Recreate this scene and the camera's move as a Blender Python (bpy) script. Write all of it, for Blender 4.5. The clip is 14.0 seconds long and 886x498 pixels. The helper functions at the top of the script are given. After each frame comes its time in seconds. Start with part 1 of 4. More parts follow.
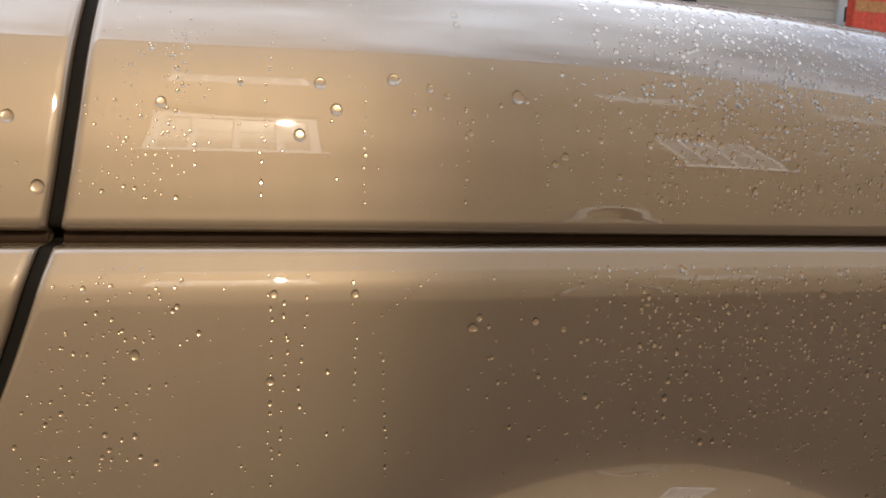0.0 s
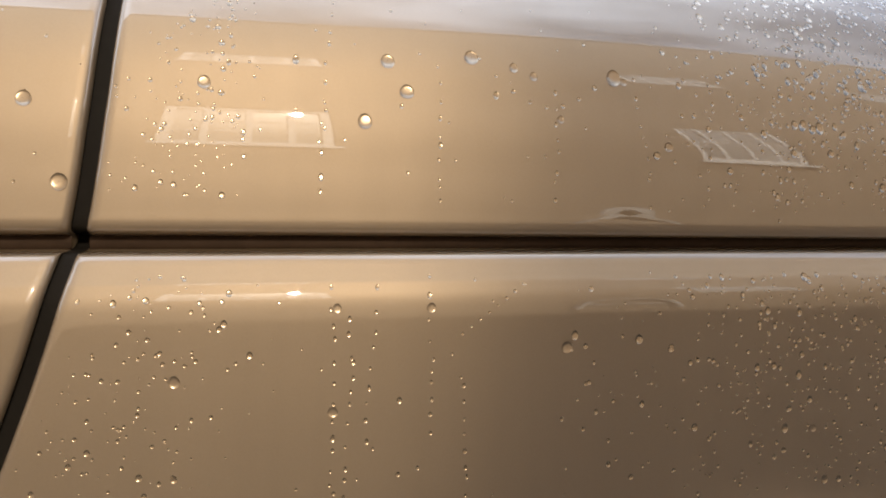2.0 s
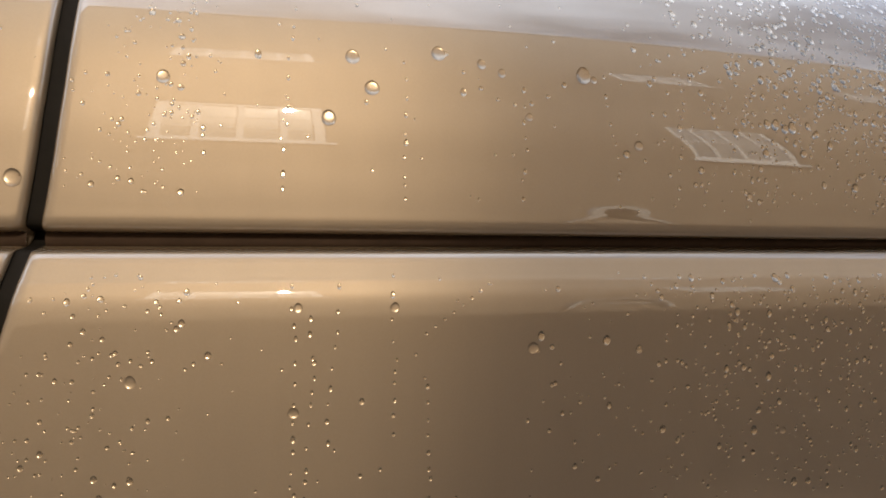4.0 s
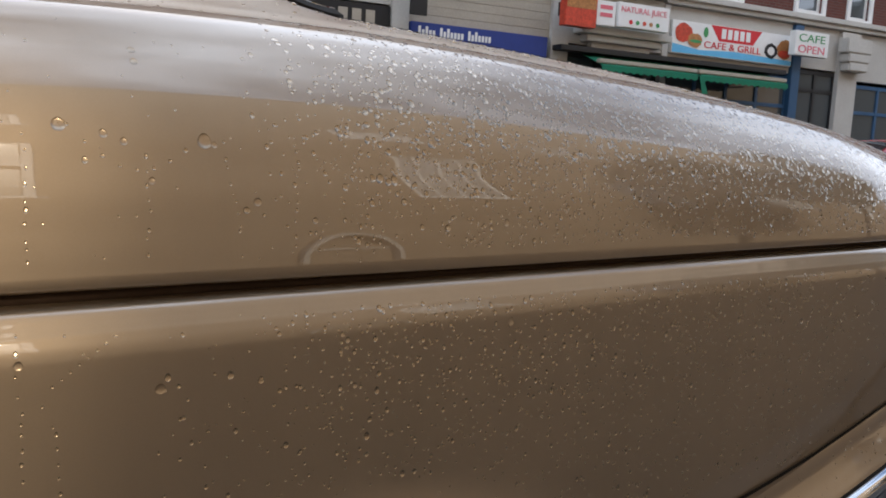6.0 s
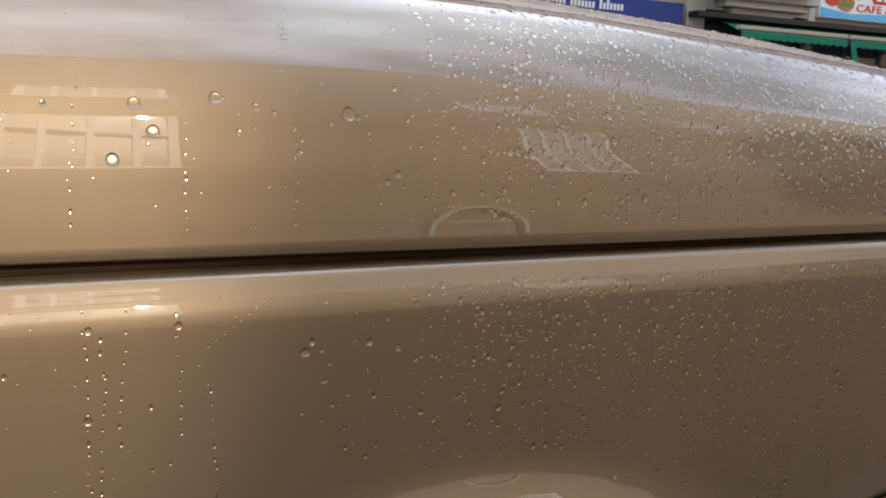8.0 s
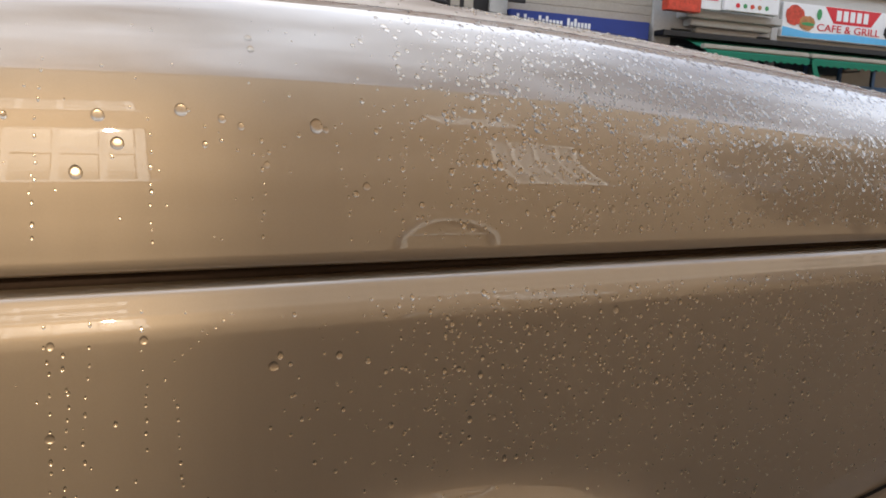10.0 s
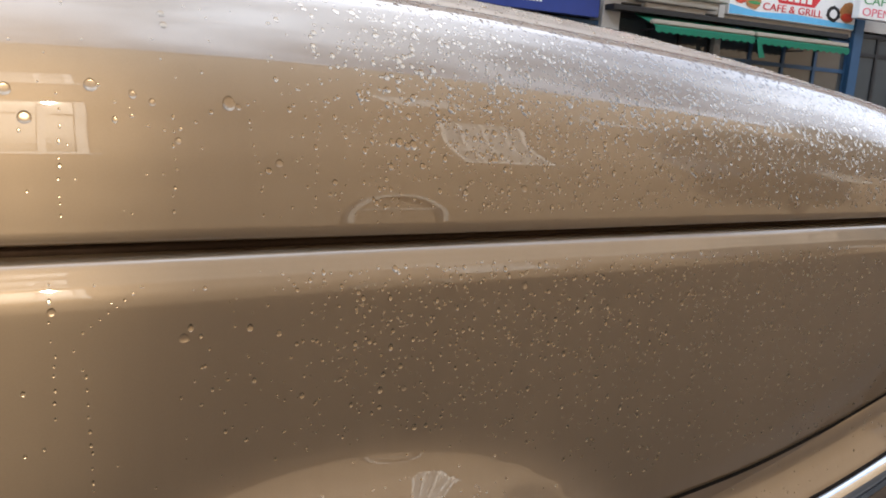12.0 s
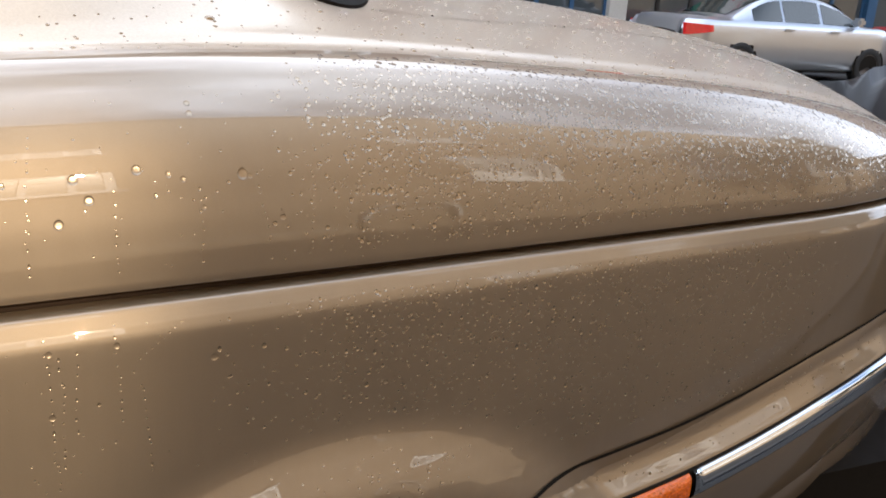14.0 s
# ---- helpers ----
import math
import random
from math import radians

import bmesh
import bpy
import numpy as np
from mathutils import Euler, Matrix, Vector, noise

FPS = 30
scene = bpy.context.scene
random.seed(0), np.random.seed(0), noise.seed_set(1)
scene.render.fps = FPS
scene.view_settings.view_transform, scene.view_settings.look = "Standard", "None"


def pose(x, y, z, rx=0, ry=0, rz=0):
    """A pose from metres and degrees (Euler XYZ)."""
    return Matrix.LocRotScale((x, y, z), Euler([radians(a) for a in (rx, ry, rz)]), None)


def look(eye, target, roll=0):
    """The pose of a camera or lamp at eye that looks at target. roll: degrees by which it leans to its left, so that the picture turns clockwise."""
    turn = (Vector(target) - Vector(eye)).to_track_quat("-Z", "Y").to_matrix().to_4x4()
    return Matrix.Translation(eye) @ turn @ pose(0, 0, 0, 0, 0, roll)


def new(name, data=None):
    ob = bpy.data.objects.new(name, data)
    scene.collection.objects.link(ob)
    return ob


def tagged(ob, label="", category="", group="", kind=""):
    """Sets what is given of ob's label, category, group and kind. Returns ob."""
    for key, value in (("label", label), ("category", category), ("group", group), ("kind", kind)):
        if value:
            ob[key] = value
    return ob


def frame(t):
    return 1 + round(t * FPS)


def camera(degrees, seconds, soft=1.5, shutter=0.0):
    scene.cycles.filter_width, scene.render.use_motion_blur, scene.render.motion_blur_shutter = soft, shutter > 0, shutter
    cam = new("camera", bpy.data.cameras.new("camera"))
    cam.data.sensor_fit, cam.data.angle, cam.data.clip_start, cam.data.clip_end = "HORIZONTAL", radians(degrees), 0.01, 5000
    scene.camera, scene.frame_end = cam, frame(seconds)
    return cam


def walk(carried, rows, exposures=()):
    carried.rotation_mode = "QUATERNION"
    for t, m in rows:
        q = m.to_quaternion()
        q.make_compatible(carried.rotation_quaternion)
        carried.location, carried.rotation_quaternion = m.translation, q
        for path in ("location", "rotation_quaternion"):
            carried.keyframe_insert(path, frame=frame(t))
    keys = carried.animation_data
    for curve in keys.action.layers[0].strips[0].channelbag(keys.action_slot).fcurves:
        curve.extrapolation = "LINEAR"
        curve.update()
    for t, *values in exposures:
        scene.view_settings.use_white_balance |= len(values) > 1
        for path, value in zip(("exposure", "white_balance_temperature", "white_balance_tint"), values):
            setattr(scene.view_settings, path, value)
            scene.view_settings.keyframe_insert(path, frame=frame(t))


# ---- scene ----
cam = camera(56.6, 14.0, soft=1.8)
PATH = [
    (0, (-0.126, -0.51, 0.92), (0.187, 1.45, 0.681), 2.5),
    (0.5, (-0.158, -0.438, 0.895), (0.087, 1.533, 0.663), 2.3),
    (1, (-0.173, -0.401, 0.87), (0.069, 1.566, 0.607), 2.8),
    (1.5, (-0.158, -0.424, 0.894), (0.105, 1.547, 0.678), 2.0),
    (2, (-0.154, -0.432, 0.905), (0.133, 1.536, 0.701), 2.1),
    (2.2, (-0.149, -0.429, 0.905), (0.154, 1.539, 0.714), 2.7),
    (4.3, (-0.135, -0.428, 0.908), (0.173, 1.536, 0.69), 2.4),
    (4.5, (-0.128, -0.431, 0.91), (0.207, 1.529, 0.696), 2.3),
    (5, (-0.092, -0.46, 0.939), (0.474, 1.448, 0.739), 2.3),
    (5.5, (-0.079, -0.501, 0.967), (0.744, 1.312, 0.787), 2.3),
    (5.8, (-0.097, -0.504, 0.965), (0.778, 1.281, 0.741), 2.2),
    (6, (-0.094, -0.506, 0.962), (0.801, 1.264, 0.703), 2.9),
    (6.2, (-0.085, -0.506, 0.959), (0.797, 1.265, 0.662), 3.0),
    (6.5, (-0.093, -0.508, 0.963), (0.762, 1.271, 0.64), 3.2),
    (7, (-0.103, -0.509, 0.963), (0.598, 1.336, 0.64), 2.4),
    (7.5, (-0.103, -0.514, 0.962), (0.447, 1.38, 0.631), 2.2),
    (8, (-0.102, -0.504, 0.963), (0.515, 1.367, 0.621), 2.9),
    (8.2, (-0.103, -0.505, 0.959), (0.548, 1.36, 0.645), 2.8),
    (10.3, (-0.099, -0.504, 0.959), (0.599, 1.347, 0.665), 2.7),
    (10.5, (-0.092, -0.506, 0.963), (0.626, 1.337, 0.668), 2.7),
    (11, (-0.096, -0.504, 0.962), (0.671, 1.317, 0.649), 3.0),
    (11.5, (-0.093, -0.525, 0.964), (0.649, 1.299, 0.615), 3.5),
    (12, (-0.083, -0.529, 0.968), (0.713, 1.269, 0.607), 4.1),
    (12.5, (-0.076, -0.52, 0.964), (0.753, 1.256, 0.567), 4.6),
    (13, (-0.075, -0.525, 0.967), (0.658, 1.275, 0.495), 3.9),
    (13.3, (-0.093, -0.572, 0.988), (0.588, 1.234, 0.462), 2.7),
    (13.5, (-0.098, -0.615, 1.049), (0.584, 1.178, 0.484), 2.5),
    (13.7, (-0.093, -0.635, 1.066), (0.602, 1.154, 0.505), 1.3),
    (14, (-0.104, -0.651, 1.101), (0.652, 1.105, 0.513), 3.7),
]
EXPOSURES = [(0.0, 0.88), (0.5, 0.76), (1.5, 1.10), (2.0, 1.06), (4.4, 0.98), (5.0, 0.86), (5.6, 0.60), (6.0, 0.62), (6.5, 1.04), (7.5, 0.94), (8.2, 0.84), (10.4, 1.0), (11.0, 1.05), (12.5, 1.26), (13.3, 1.36), (13.5, 1.32), (14.0, 1.20)]
walk(cam, [(t, look(eye, target, roll)) for t, eye, target, roll in PATH], exposures=EXPOSURES)

# ---- light: a low sun behind the far terrace, clear sky with thin cloud ----
SUN_ELEV, SUN_TURN = 31.0, 12.0        # degrees: height, turn from +y towards +x
SKY, SUN = 0.14, 3.4
world = bpy.data.worlds.new("world")
scene.world = world
world.use_nodes = True
wn, wl = world.node_tree.nodes, world.node_tree.links
sky = wn.new("ShaderNodeTexSky")
sky.sky_type, sky.sun_disc = "NISHITA", False
sky.sun_elevation, sky.sun_rotation = radians(SUN_ELEV), radians(SUN_TURN)
sky.air_density, sky.dust_density = 1.0, 1.5
cloud = wn.new("ShaderNodeTexNoise")
cloud.inputs["Scale"].default_value, cloud.inputs["Detail"].default_value = 2.2, 6.0
ramp = wn.new("ShaderNodeValToRGB")
ramp.color_ramp.elements[0].position, ramp.color_ramp.elements[1].position = 0.36, 0.66
mixc = wn.new("ShaderNodeMix")
mixc.data_type = "RGBA"
mixc.inputs[7].default_value = (11.5, 13.0, 15.6, 1)
coords = wn.new("ShaderNodeTexCoord")
wl.new(coords.outputs["Generated"], cloud.inputs["Vector"])
wl.new(cloud.outputs["Fac"], ramp.inputs["Fac"])
wl.new(ramp.outputs["Color"], mixc.inputs[0])
wl.new(sky.outputs["Color"], mixc.inputs[6])
wl.new(mixc.outputs[2], wn["Background"].inputs["Color"])
wn["Background"].inputs["Strength"].default_value = SKY

sun_lamp = bpy.data.lights.new("sun", "SUN")
sun_lamp.energy, sun_lamp.angle, sun_lamp.color = SUN, radians(0.5), (1.0, 0.9, 0.74)
sun_ob = new("sun", sun_lamp)
e, a = radians(SUN_ELEV), radians(SUN_TURN)
sun_way = Vector((math.cos(e) * math.sin(a), math.cos(e) * math.cos(a), math.sin(e)))
sun_ob.matrix_world = look(sun_way * 60, (0, 0, 0))

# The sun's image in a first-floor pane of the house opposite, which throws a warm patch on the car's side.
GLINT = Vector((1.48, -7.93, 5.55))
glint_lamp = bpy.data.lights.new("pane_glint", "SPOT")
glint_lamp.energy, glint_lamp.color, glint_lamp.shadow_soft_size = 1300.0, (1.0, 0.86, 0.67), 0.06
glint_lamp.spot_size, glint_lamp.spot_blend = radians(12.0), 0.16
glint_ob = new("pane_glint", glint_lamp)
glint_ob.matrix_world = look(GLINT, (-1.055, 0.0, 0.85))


# ---- materials ----
def mat(name, color, rough=0.5, metal=0.0, vary=0.12, scale=6.0, fine=60.0, bump=0.0, coat=0.0, coat_rough=0.03,
        transmission=0.0, ior=1.45, rough_vary=0.1):
    m = bpy.data.materials.new(name)
    m.use_nodes = True
    n, l = m.node_tree.nodes, m.node_tree.links
    b = n["Principled BSDF"]
    b.inputs["Metallic"].default_value, b.inputs["IOR"].default_value = metal, ior
    b.inputs["Coat Weight"].default_value, b.inputs["Coat Roughness"].default_value = coat, coat_rough
    b.inputs["Transmission Weight"].default_value = transmission
    b.inputs["Roughness"].default_value = rough
    b.inputs["Base Color"].default_value = (*color, 1)
    if vary > 0:
        tc = n.new("ShaderNodeTexCoord")
        big, small = n.new("ShaderNodeTexNoise"), n.new("ShaderNodeTexNoise")
        big.inputs["Scale"].default_value, big.inputs["Detail"].default_value = scale, 5
        small.inputs["Scale"].default_value, small.inputs["Detail"].default_value = fine, 3
        for t in (big, small):
            l.new(tc.outputs["Object"], t.inputs["Vector"])
        add = n.new("ShaderNodeMath")
        add.operation = "ADD"
        l.new(big.outputs["Fac"], add.inputs[0])
        l.new(small.outputs["Fac"], add.inputs[1])
        rng = n.new("ShaderNodeMapRange")
        rng.inputs["From Min"].default_value, rng.inputs["From Max"].default_value = 0.6, 1.4
        rng.inputs["To Min"].default_value, rng.inputs["To Max"].default_value = 1 - vary, 1 + vary
        l.new(add.outputs[0], rng.inputs["Value"])
        mul = n.new("ShaderNodeVectorMath")
        mul.operation = "SCALE"
        mul.inputs[0].default_value = color
        l.new(rng.outputs[0], mul.inputs["Scale"])
        l.new(mul.outputs[0], b.inputs["Base Color"])
        rr = n.new("ShaderNodeMapRange")
        rr.inputs["From Min"].default_value, rr.inputs["From Max"].default_value = 0.3, 0.7
        rr.inputs["To Min"].default_value, rr.inputs["To Max"].default_value = rough * (1 - rough_vary), min(1, rough * (1 + rough_vary))
        l.new(big.outputs["Fac"], rr.inputs["Value"])
        l.new(rr.outputs[0], b.inputs["Roughness"])
        if bump > 0:
            bp = n.new("ShaderNodeBump")
            bp.inputs["Strength"].default_value, bp.inputs["Distance"].default_value = bump, 0.01
            l.new(small.outputs["Fac"], bp.inputs["Height"])
            l.new(bp.outputs[0], b.inputs["Normal"])
    return m


def brick_mat(name, color, mortar):
    m = mat(name, color, 0.85, vary=0.2, scale=1.5, fine=30, bump=0.3)
    n, l = m.node_tree.nodes, m.node_tree.links
    br, tc, mp = n.new("ShaderNodeTexBrick"), n.new("ShaderNodeTexCoord"), n.new("ShaderNodeMapping")
    mp.inputs["Rotation"].default_value = (radians(90), 0, 0)
    l.new(tc.outputs["Object"], mp.inputs["Vector"])
    l.new(mp.outputs[0], br.inputs["Vector"])
    br.inputs["Scale"].default_value = 1.0
    br.inputs["Brick Width"].default_value, br.inputs["Row Height"].default_value = 0.225, 0.075
    br.inputs["Mortar Size"].default_value = 0.006
    br.inputs["Color1"].default_value = (*color, 1)
    br.inputs["Color2"].default_value = (*[c * 0.75 for c in color], 1)
    br.inputs["Mortar"].default_value = (*mortar, 1)
    l.new(br.outputs["Color"], n["Principled BSDF"].inputs["Base Color"])
    return m


PAINT = mat("gold_paint", (0.33, 0.251, 0.167), 0.57, 0.76, vary=0.035, scale=5, fine=900, coat=1.0, coat_rough=0.02)
PAINT.node_tree.nodes["Principled BSDF"].inputs["Coat IOR"].default_value = 1.85
def streaks(m):
    """Dried runs of water: faint upright streaks in gloss and tone."""
    n, l = m.node_tree.nodes, m.node_tree.links
    b = n["Principled BSDF"]
    tc, mp, ns = n.new("ShaderNodeTexCoord"), n.new("ShaderNodeMapping"), n.new("ShaderNodeTexNoise")
    mp.inputs["Scale"].default_value = (1.0, 1.0, 0.07)
    ns.inputs["Scale"].default_value, ns.inputs["Detail"].default_value = 70.0, 4.0
    l.new(tc.outputs["Object"], mp.inputs["Vector"])
    l.new(mp.outputs[0], ns.inputs["Vector"])
    gloss, tone, mul = n.new("ShaderNodeMapRange"), n.new("ShaderNodeMapRange"), n.new("ShaderNodeVectorMath")
    gloss.inputs["From Min"].default_value, gloss.inputs["From Max"].default_value = 0.35, 0.7
    gloss.inputs["To Min"].default_value, gloss.inputs["To Max"].default_value = 0.004, 0.018
    tone.inputs["From Min"].default_value, tone.inputs["From Max"].default_value = 0.3, 0.7
    tone.inputs["To Min"].default_value, tone.inputs["To Max"].default_value = 0.98, 1.02
    l.new(ns.outputs["Fac"], gloss.inputs["Value"])
    l.new(ns.outputs["Fac"], tone.inputs["Value"])
    l.new(gloss.outputs[0], b.inputs["Coat Roughness"])
    mul.operation = "SCALE"
    l.new(b.inputs["Base Color"].links[0].from_socket, mul.inputs[0])
    l.new(tone.outputs[0], mul.inputs["Scale"])
    l.new(mul.outputs[0], b.inputs["Base Color"])


streaks(PAINT)
PAINT_MIST = mat("gold_paint_misted", (0.50, 0.40, 0.29), 0.5, 0.6, vary=0.10, scale=9, fine=420, bump=0.12, coat=1.0, coat_rough=0.20)
RUBBER = mat("black_rubber", (0.012, 0.010, 0.008), 0.7, vary=0.2, scale=30, fine=200, ior=1.2)
GROOVE_SHADE = mat("groove_shade_brown", (0.040, 0.026, 0.018), 0.95, vary=0.2, scale=30, fine=200, ior=1.12)
CHROME = mat("chrome", (0.75, 0.76, 0.78), 0.07, 1.0, vary=0.05, scale=20, fine=150)
AMBER = mat("amber_lens", (0.80, 0.15, 0.006), 0.18, vary=0.35, scale=90, fine=220, bump=0.6, coat=1.0)
GLASS_DARK = mat("tinted_glass", (0.03, 0.031, 0.032), 0.32, vary=0.6, scale=40, fine=260, bump=0.5)
# Opaque gold, not water: lens_normals puts a drop's light and dark into the normals.
BEAD = mat("opaque_gold_bead", (0.35, 0.270, 0.183), 0.30, 0.72, vary=0.03, fine=300, coat=0.8, coat_rough=0.01)
FINE_BEAD = mat("fine_opaque_gold_bead", (0.36, 0.276, 0.186), 0.22, 0.78, vary=0.03, fine=300, coat=0.7, coat_rough=0.01)
TYRE = mat("tyre_rubber", (0.02, 0.02, 0.02), 0.8, vary=0.2, scale=20, fine=120, bump=0.3)
ALLOY = mat("alloy", (0.16, 0.16, 0.17), 0.35, 0.8, vary=0.08)
ASPHALT = mat("wet_asphalt", (0.05, 0.048, 0.045), 0.78, vary=0.35, scale=0.6, fine=140, bump=0.5)
SLAB = mat("pavement_stone", (0.045, 0.041, 0.036), 0.82, vary=0.25, scale=0.9, fine=40, bump=0.2)
KERB = mat("kerb_granite", (0.075, 0.071, 0.067), 0.8, vary=0.2, scale=4, fine=90)
ROADPAINT = mat("road_paint", (0.62, 0.60, 0.56), 0.6, vary=0.2, scale=3, fine=60)
RED_BRICK = brick_mat("red_brick", (0.13, 0.036, 0.024), (0.13, 0.10, 0.085))
TAN_BRICK = brick_mat("london_stock_brick", (0.29, 0.215, 0.145), (0.30, 0.25, 0.19))
STUCCO = mat("white_stucco", (0.50, 0.475, 0.43), 0.75, vary=0.12, scale=1.5, fine=30, bump=0.1)
BEIGE = mat("beige_render", (0.40, 0.35, 0.28), 0.8, vary=0.12, scale=1.2, fine=25, bump=0.1)
WHITE = mat("white_paint", (0.78, 0.77, 0.74), 0.5, vary=0.07, scale=4, fine=50)
PANE = mat("window_pane", (0.06, 0.07, 0.075), 0.03, vary=0.15, scale=1.5, coat=1.0)
BLIND_PANE = mat("pane_over_white_blind", (0.42, 0.41, 0.39), 0.35, vary=0.45, scale=2.2, fine=9, coat=1.0)
CURTAIN_PANE = mat("pane_over_net_curtain", (0.34, 0.33, 0.30), 0.3, vary=0.35, scale=2.5, fine=14, coat=1.0)
BLACK = mat("black_joinery", (0.015, 0.015, 0.016), 0.45, vary=0.2)
DARK_SHOP = mat("shop_interior", (0.05, 0.042, 0.034), 0.7, vary=0.5, scale=2.0, fine=9)
GREEN = mat("green_canvas", (0.008, 0.16, 0.085), 0.8, vary=0.15, scale=3, fine=80)
BLUE_SIGN = mat("blue_sign", (0.02, 0.045, 0.22), 0.4, vary=0.08)
BLUE_JOINERY = mat("blue_joinery", (0.03, 0.09, 0.18), 0.45, vary=0.1)
SIGN_WHITE = mat("sign_white", (0.80, 0.79, 0.76), 0.4, vary=0.05)
SIGN_RED = mat("sign_red", (0.62, 0.02, 0.03), 0.4, vary=0.08)
SIGN_PINK = mat("sign_pink", (0.72, 0.16, 0.20), 0.4, vary=0.08)
SIGN_CYAN = mat("sign_cyan", (0.12, 0.45, 0.72), 0.4, vary=0.08)
SIGN_GREEN = mat("sign_green", (0.05, 0.28, 0.09), 0.4, vary=0.08)
FOOD_RED = mat("printed_tomato", (0.55, 0.06, 0.03), 0.4, vary=0.4, scale=9, fine=25)
FOOD_BROWN = mat("printed_bread", (0.42, 0.18, 0.06), 0.4, vary=0.4, scale=9, fine=25)
SILVER = mat("silver_paint", (0.52, 0.54, 0.57), 0.34, 0.85, vary=0.03, fine=300, coat=1.0)
GREY_PAINT = mat("dark_grey_paint", (0.03, 0.029, 0.029), 0.4, 0.2, vary=0.06, fine=300)
RED_PAINT = mat("red_paint", (0.30, 0.012, 0.02), 0.3, vary=0.05, coat=1.0)
RED_LENS = mat("red_lens", (0.60, 0.01, 0.012), 0.15, vary=0.2, scale=20, coat=1.0)
PURPLE = mat("purple_poster", (0.20, 0.10, 0.36), 0.5, vary=0.3)
CREAM = mat("cream_blind", (0.52, 0.44, 0.31), 0.7, vary=0.2, scale=2)


# ---- mesh helpers ----
def mesh_ob(name, verts, faces, material, parent=None, label="", smooth=False):
    me = bpy.data.meshes.new(name)
    me.from_pydata([tuple(v) for v in verts], [], faces)
    me.materials.append(material)
    if smooth:
        me.polygons.foreach_set("use_smooth", [True] * len(me.polygons))
    me.update()
    ob = new(name, me)
    if parent:
        ob.parent = parent
    if label:
        tagged(ob, label)
    return ob


def part(name, bm, material, parent=None, label="", smooth=False):
    me = bpy.data.meshes.new(name)
    bm.normal_update()
    bm.to_mesh(me)
    bm.free()
    me.materials.append(material)
    if smooth:
        me.polygons.foreach_set("use_smooth", [True] * len(me.polygons))
    ob = new(name, me)
    if parent:
        ob.parent = parent
    if label:
        tagged(ob, label)
    return ob


def add_box(bm, x0, x1, y0, y1, z0, z1, bevel=0.0):
    r = bmesh.ops.create_cube(bm, size=1.0)
    vs = r["verts"]
    bmesh.ops.scale(bm, vec=(x1 - x0, y1 - y0, z1 - z0), verts=vs)
    bmesh.ops.translate(bm, vec=((x0 + x1) / 2, (y0 + y1) / 2, (z0 + z1) / 2), verts=vs)
    if bevel > 0:
        es = list({ed for v in vs for ed in v.link_edges})
        bmesh.ops.bevel(bm, geom=es, offset=bevel, segments=2, affect="EDGES")


def box(name, x0, x1, y0, y1, z0, z1, material, parent=None, bevel=0.0, label=""):
    bm = bmesh.new()
    add_box(bm, x0, x1, y0, y1, z0, z1, bevel)
    return part(name, bm, material, parent, label)


def empty(name, label, category, group="", at=(0, 0, 0)):
    ob = new(name)
    ob.location = at
    return tagged(ob, label, category, group)


def grid_faces(nu, nv, keep=None, flip=False):
    out = []
    for i in range(nu - 1):
        for j in range(nv - 1):
            q = (i * nv + j, (i + 1) * nv + j, (i + 1) * nv + j + 1, i * nv + j + 1)
            if keep is None or keep(i, j):
                out.append(q[::-1] if flip else q)
    return out


def curve(xs, ys, x):
    """A smooth curve through a few knots."""
    xs, ys = np.asarray(xs, float), np.asarray(ys, float)
    m = np.gradient(ys, xs)
    x = np.clip(x, xs[0], xs[-1])
    i = np.clip(np.searchsorted(xs, x, side="right") - 1, 0, len(xs) - 2)
    h = xs[i + 1] - xs[i]
    t = (x - xs[i]) / h
    return ((2 * t**3 - 3 * t**2 + 1) * ys[i] + (t**3 - 2 * t**2 + t) * h * m[i]
            + (-2 * t**3 + 3 * t**2) * ys[i + 1] + (t**3 - t**2) * h * m[i + 1])


def ease(a, b, x):
    t = np.clip((x - a) / (b - a), 0, 1)
    return t * t * (3 - 2 * t)


# ---- ground, road and pavements ----
KERB_Y, FAR_KERB = -0.42, 13.0
tagged(mesh_ob("ground", [(-400, -400, 0), (400, -400, 0), (400, 400, 0), (-400, 400, 0)], [(0, 1, 2, 3)], ASPHALT),
       "wet dark grey asphalt road surface", "ground", kind="structure")
tagged(box("pavement", -40, 60, -8.0, KERB_Y - 0.15, -0.05, 0.11, SLAB), "grey stone pavement beside the parked car", "pavement", kind="structure")
tagged(box("kerb", -40, 60, KERB_Y - 0.148, KERB_Y, -0.05, 0.115, KERB, bevel=0.012), "granite kerb along the road", "kerb", kind="structure")
tagged(box("pavement_far", -40, 60, FAR_KERB + 0.15, 16.0, -0.05, 0.11, SLAB), "grey stone pavement before the shops", "pavement", kind="structure")
tagged(box("kerb_far", -40, 60, FAR_KERB, FAR_KERB + 0.148, -0.05, 0.115, KERB, bevel=0.012), "granite kerb before the shops", "kerb", kind="structure")
mark = mesh_ob("road_marking", [(10.9, 9.25, 0.004), (11.05, 9.15, 0.004), (16.5, 13.0, 0.004), (16.3, 13.0, 0.004)], [(0, 1, 2, 3)], ROADPAINT)
tagged(mark, "worn white line painted on the asphalt", "road marking", kind="structure")

# ---- the gold car: shape of its side ----
CAR_MID = 0.86
WHEEL_X, WHEEL_Z, ARCH_R = 0.09, 0.305, 0.337
FRONT_X = -2.72


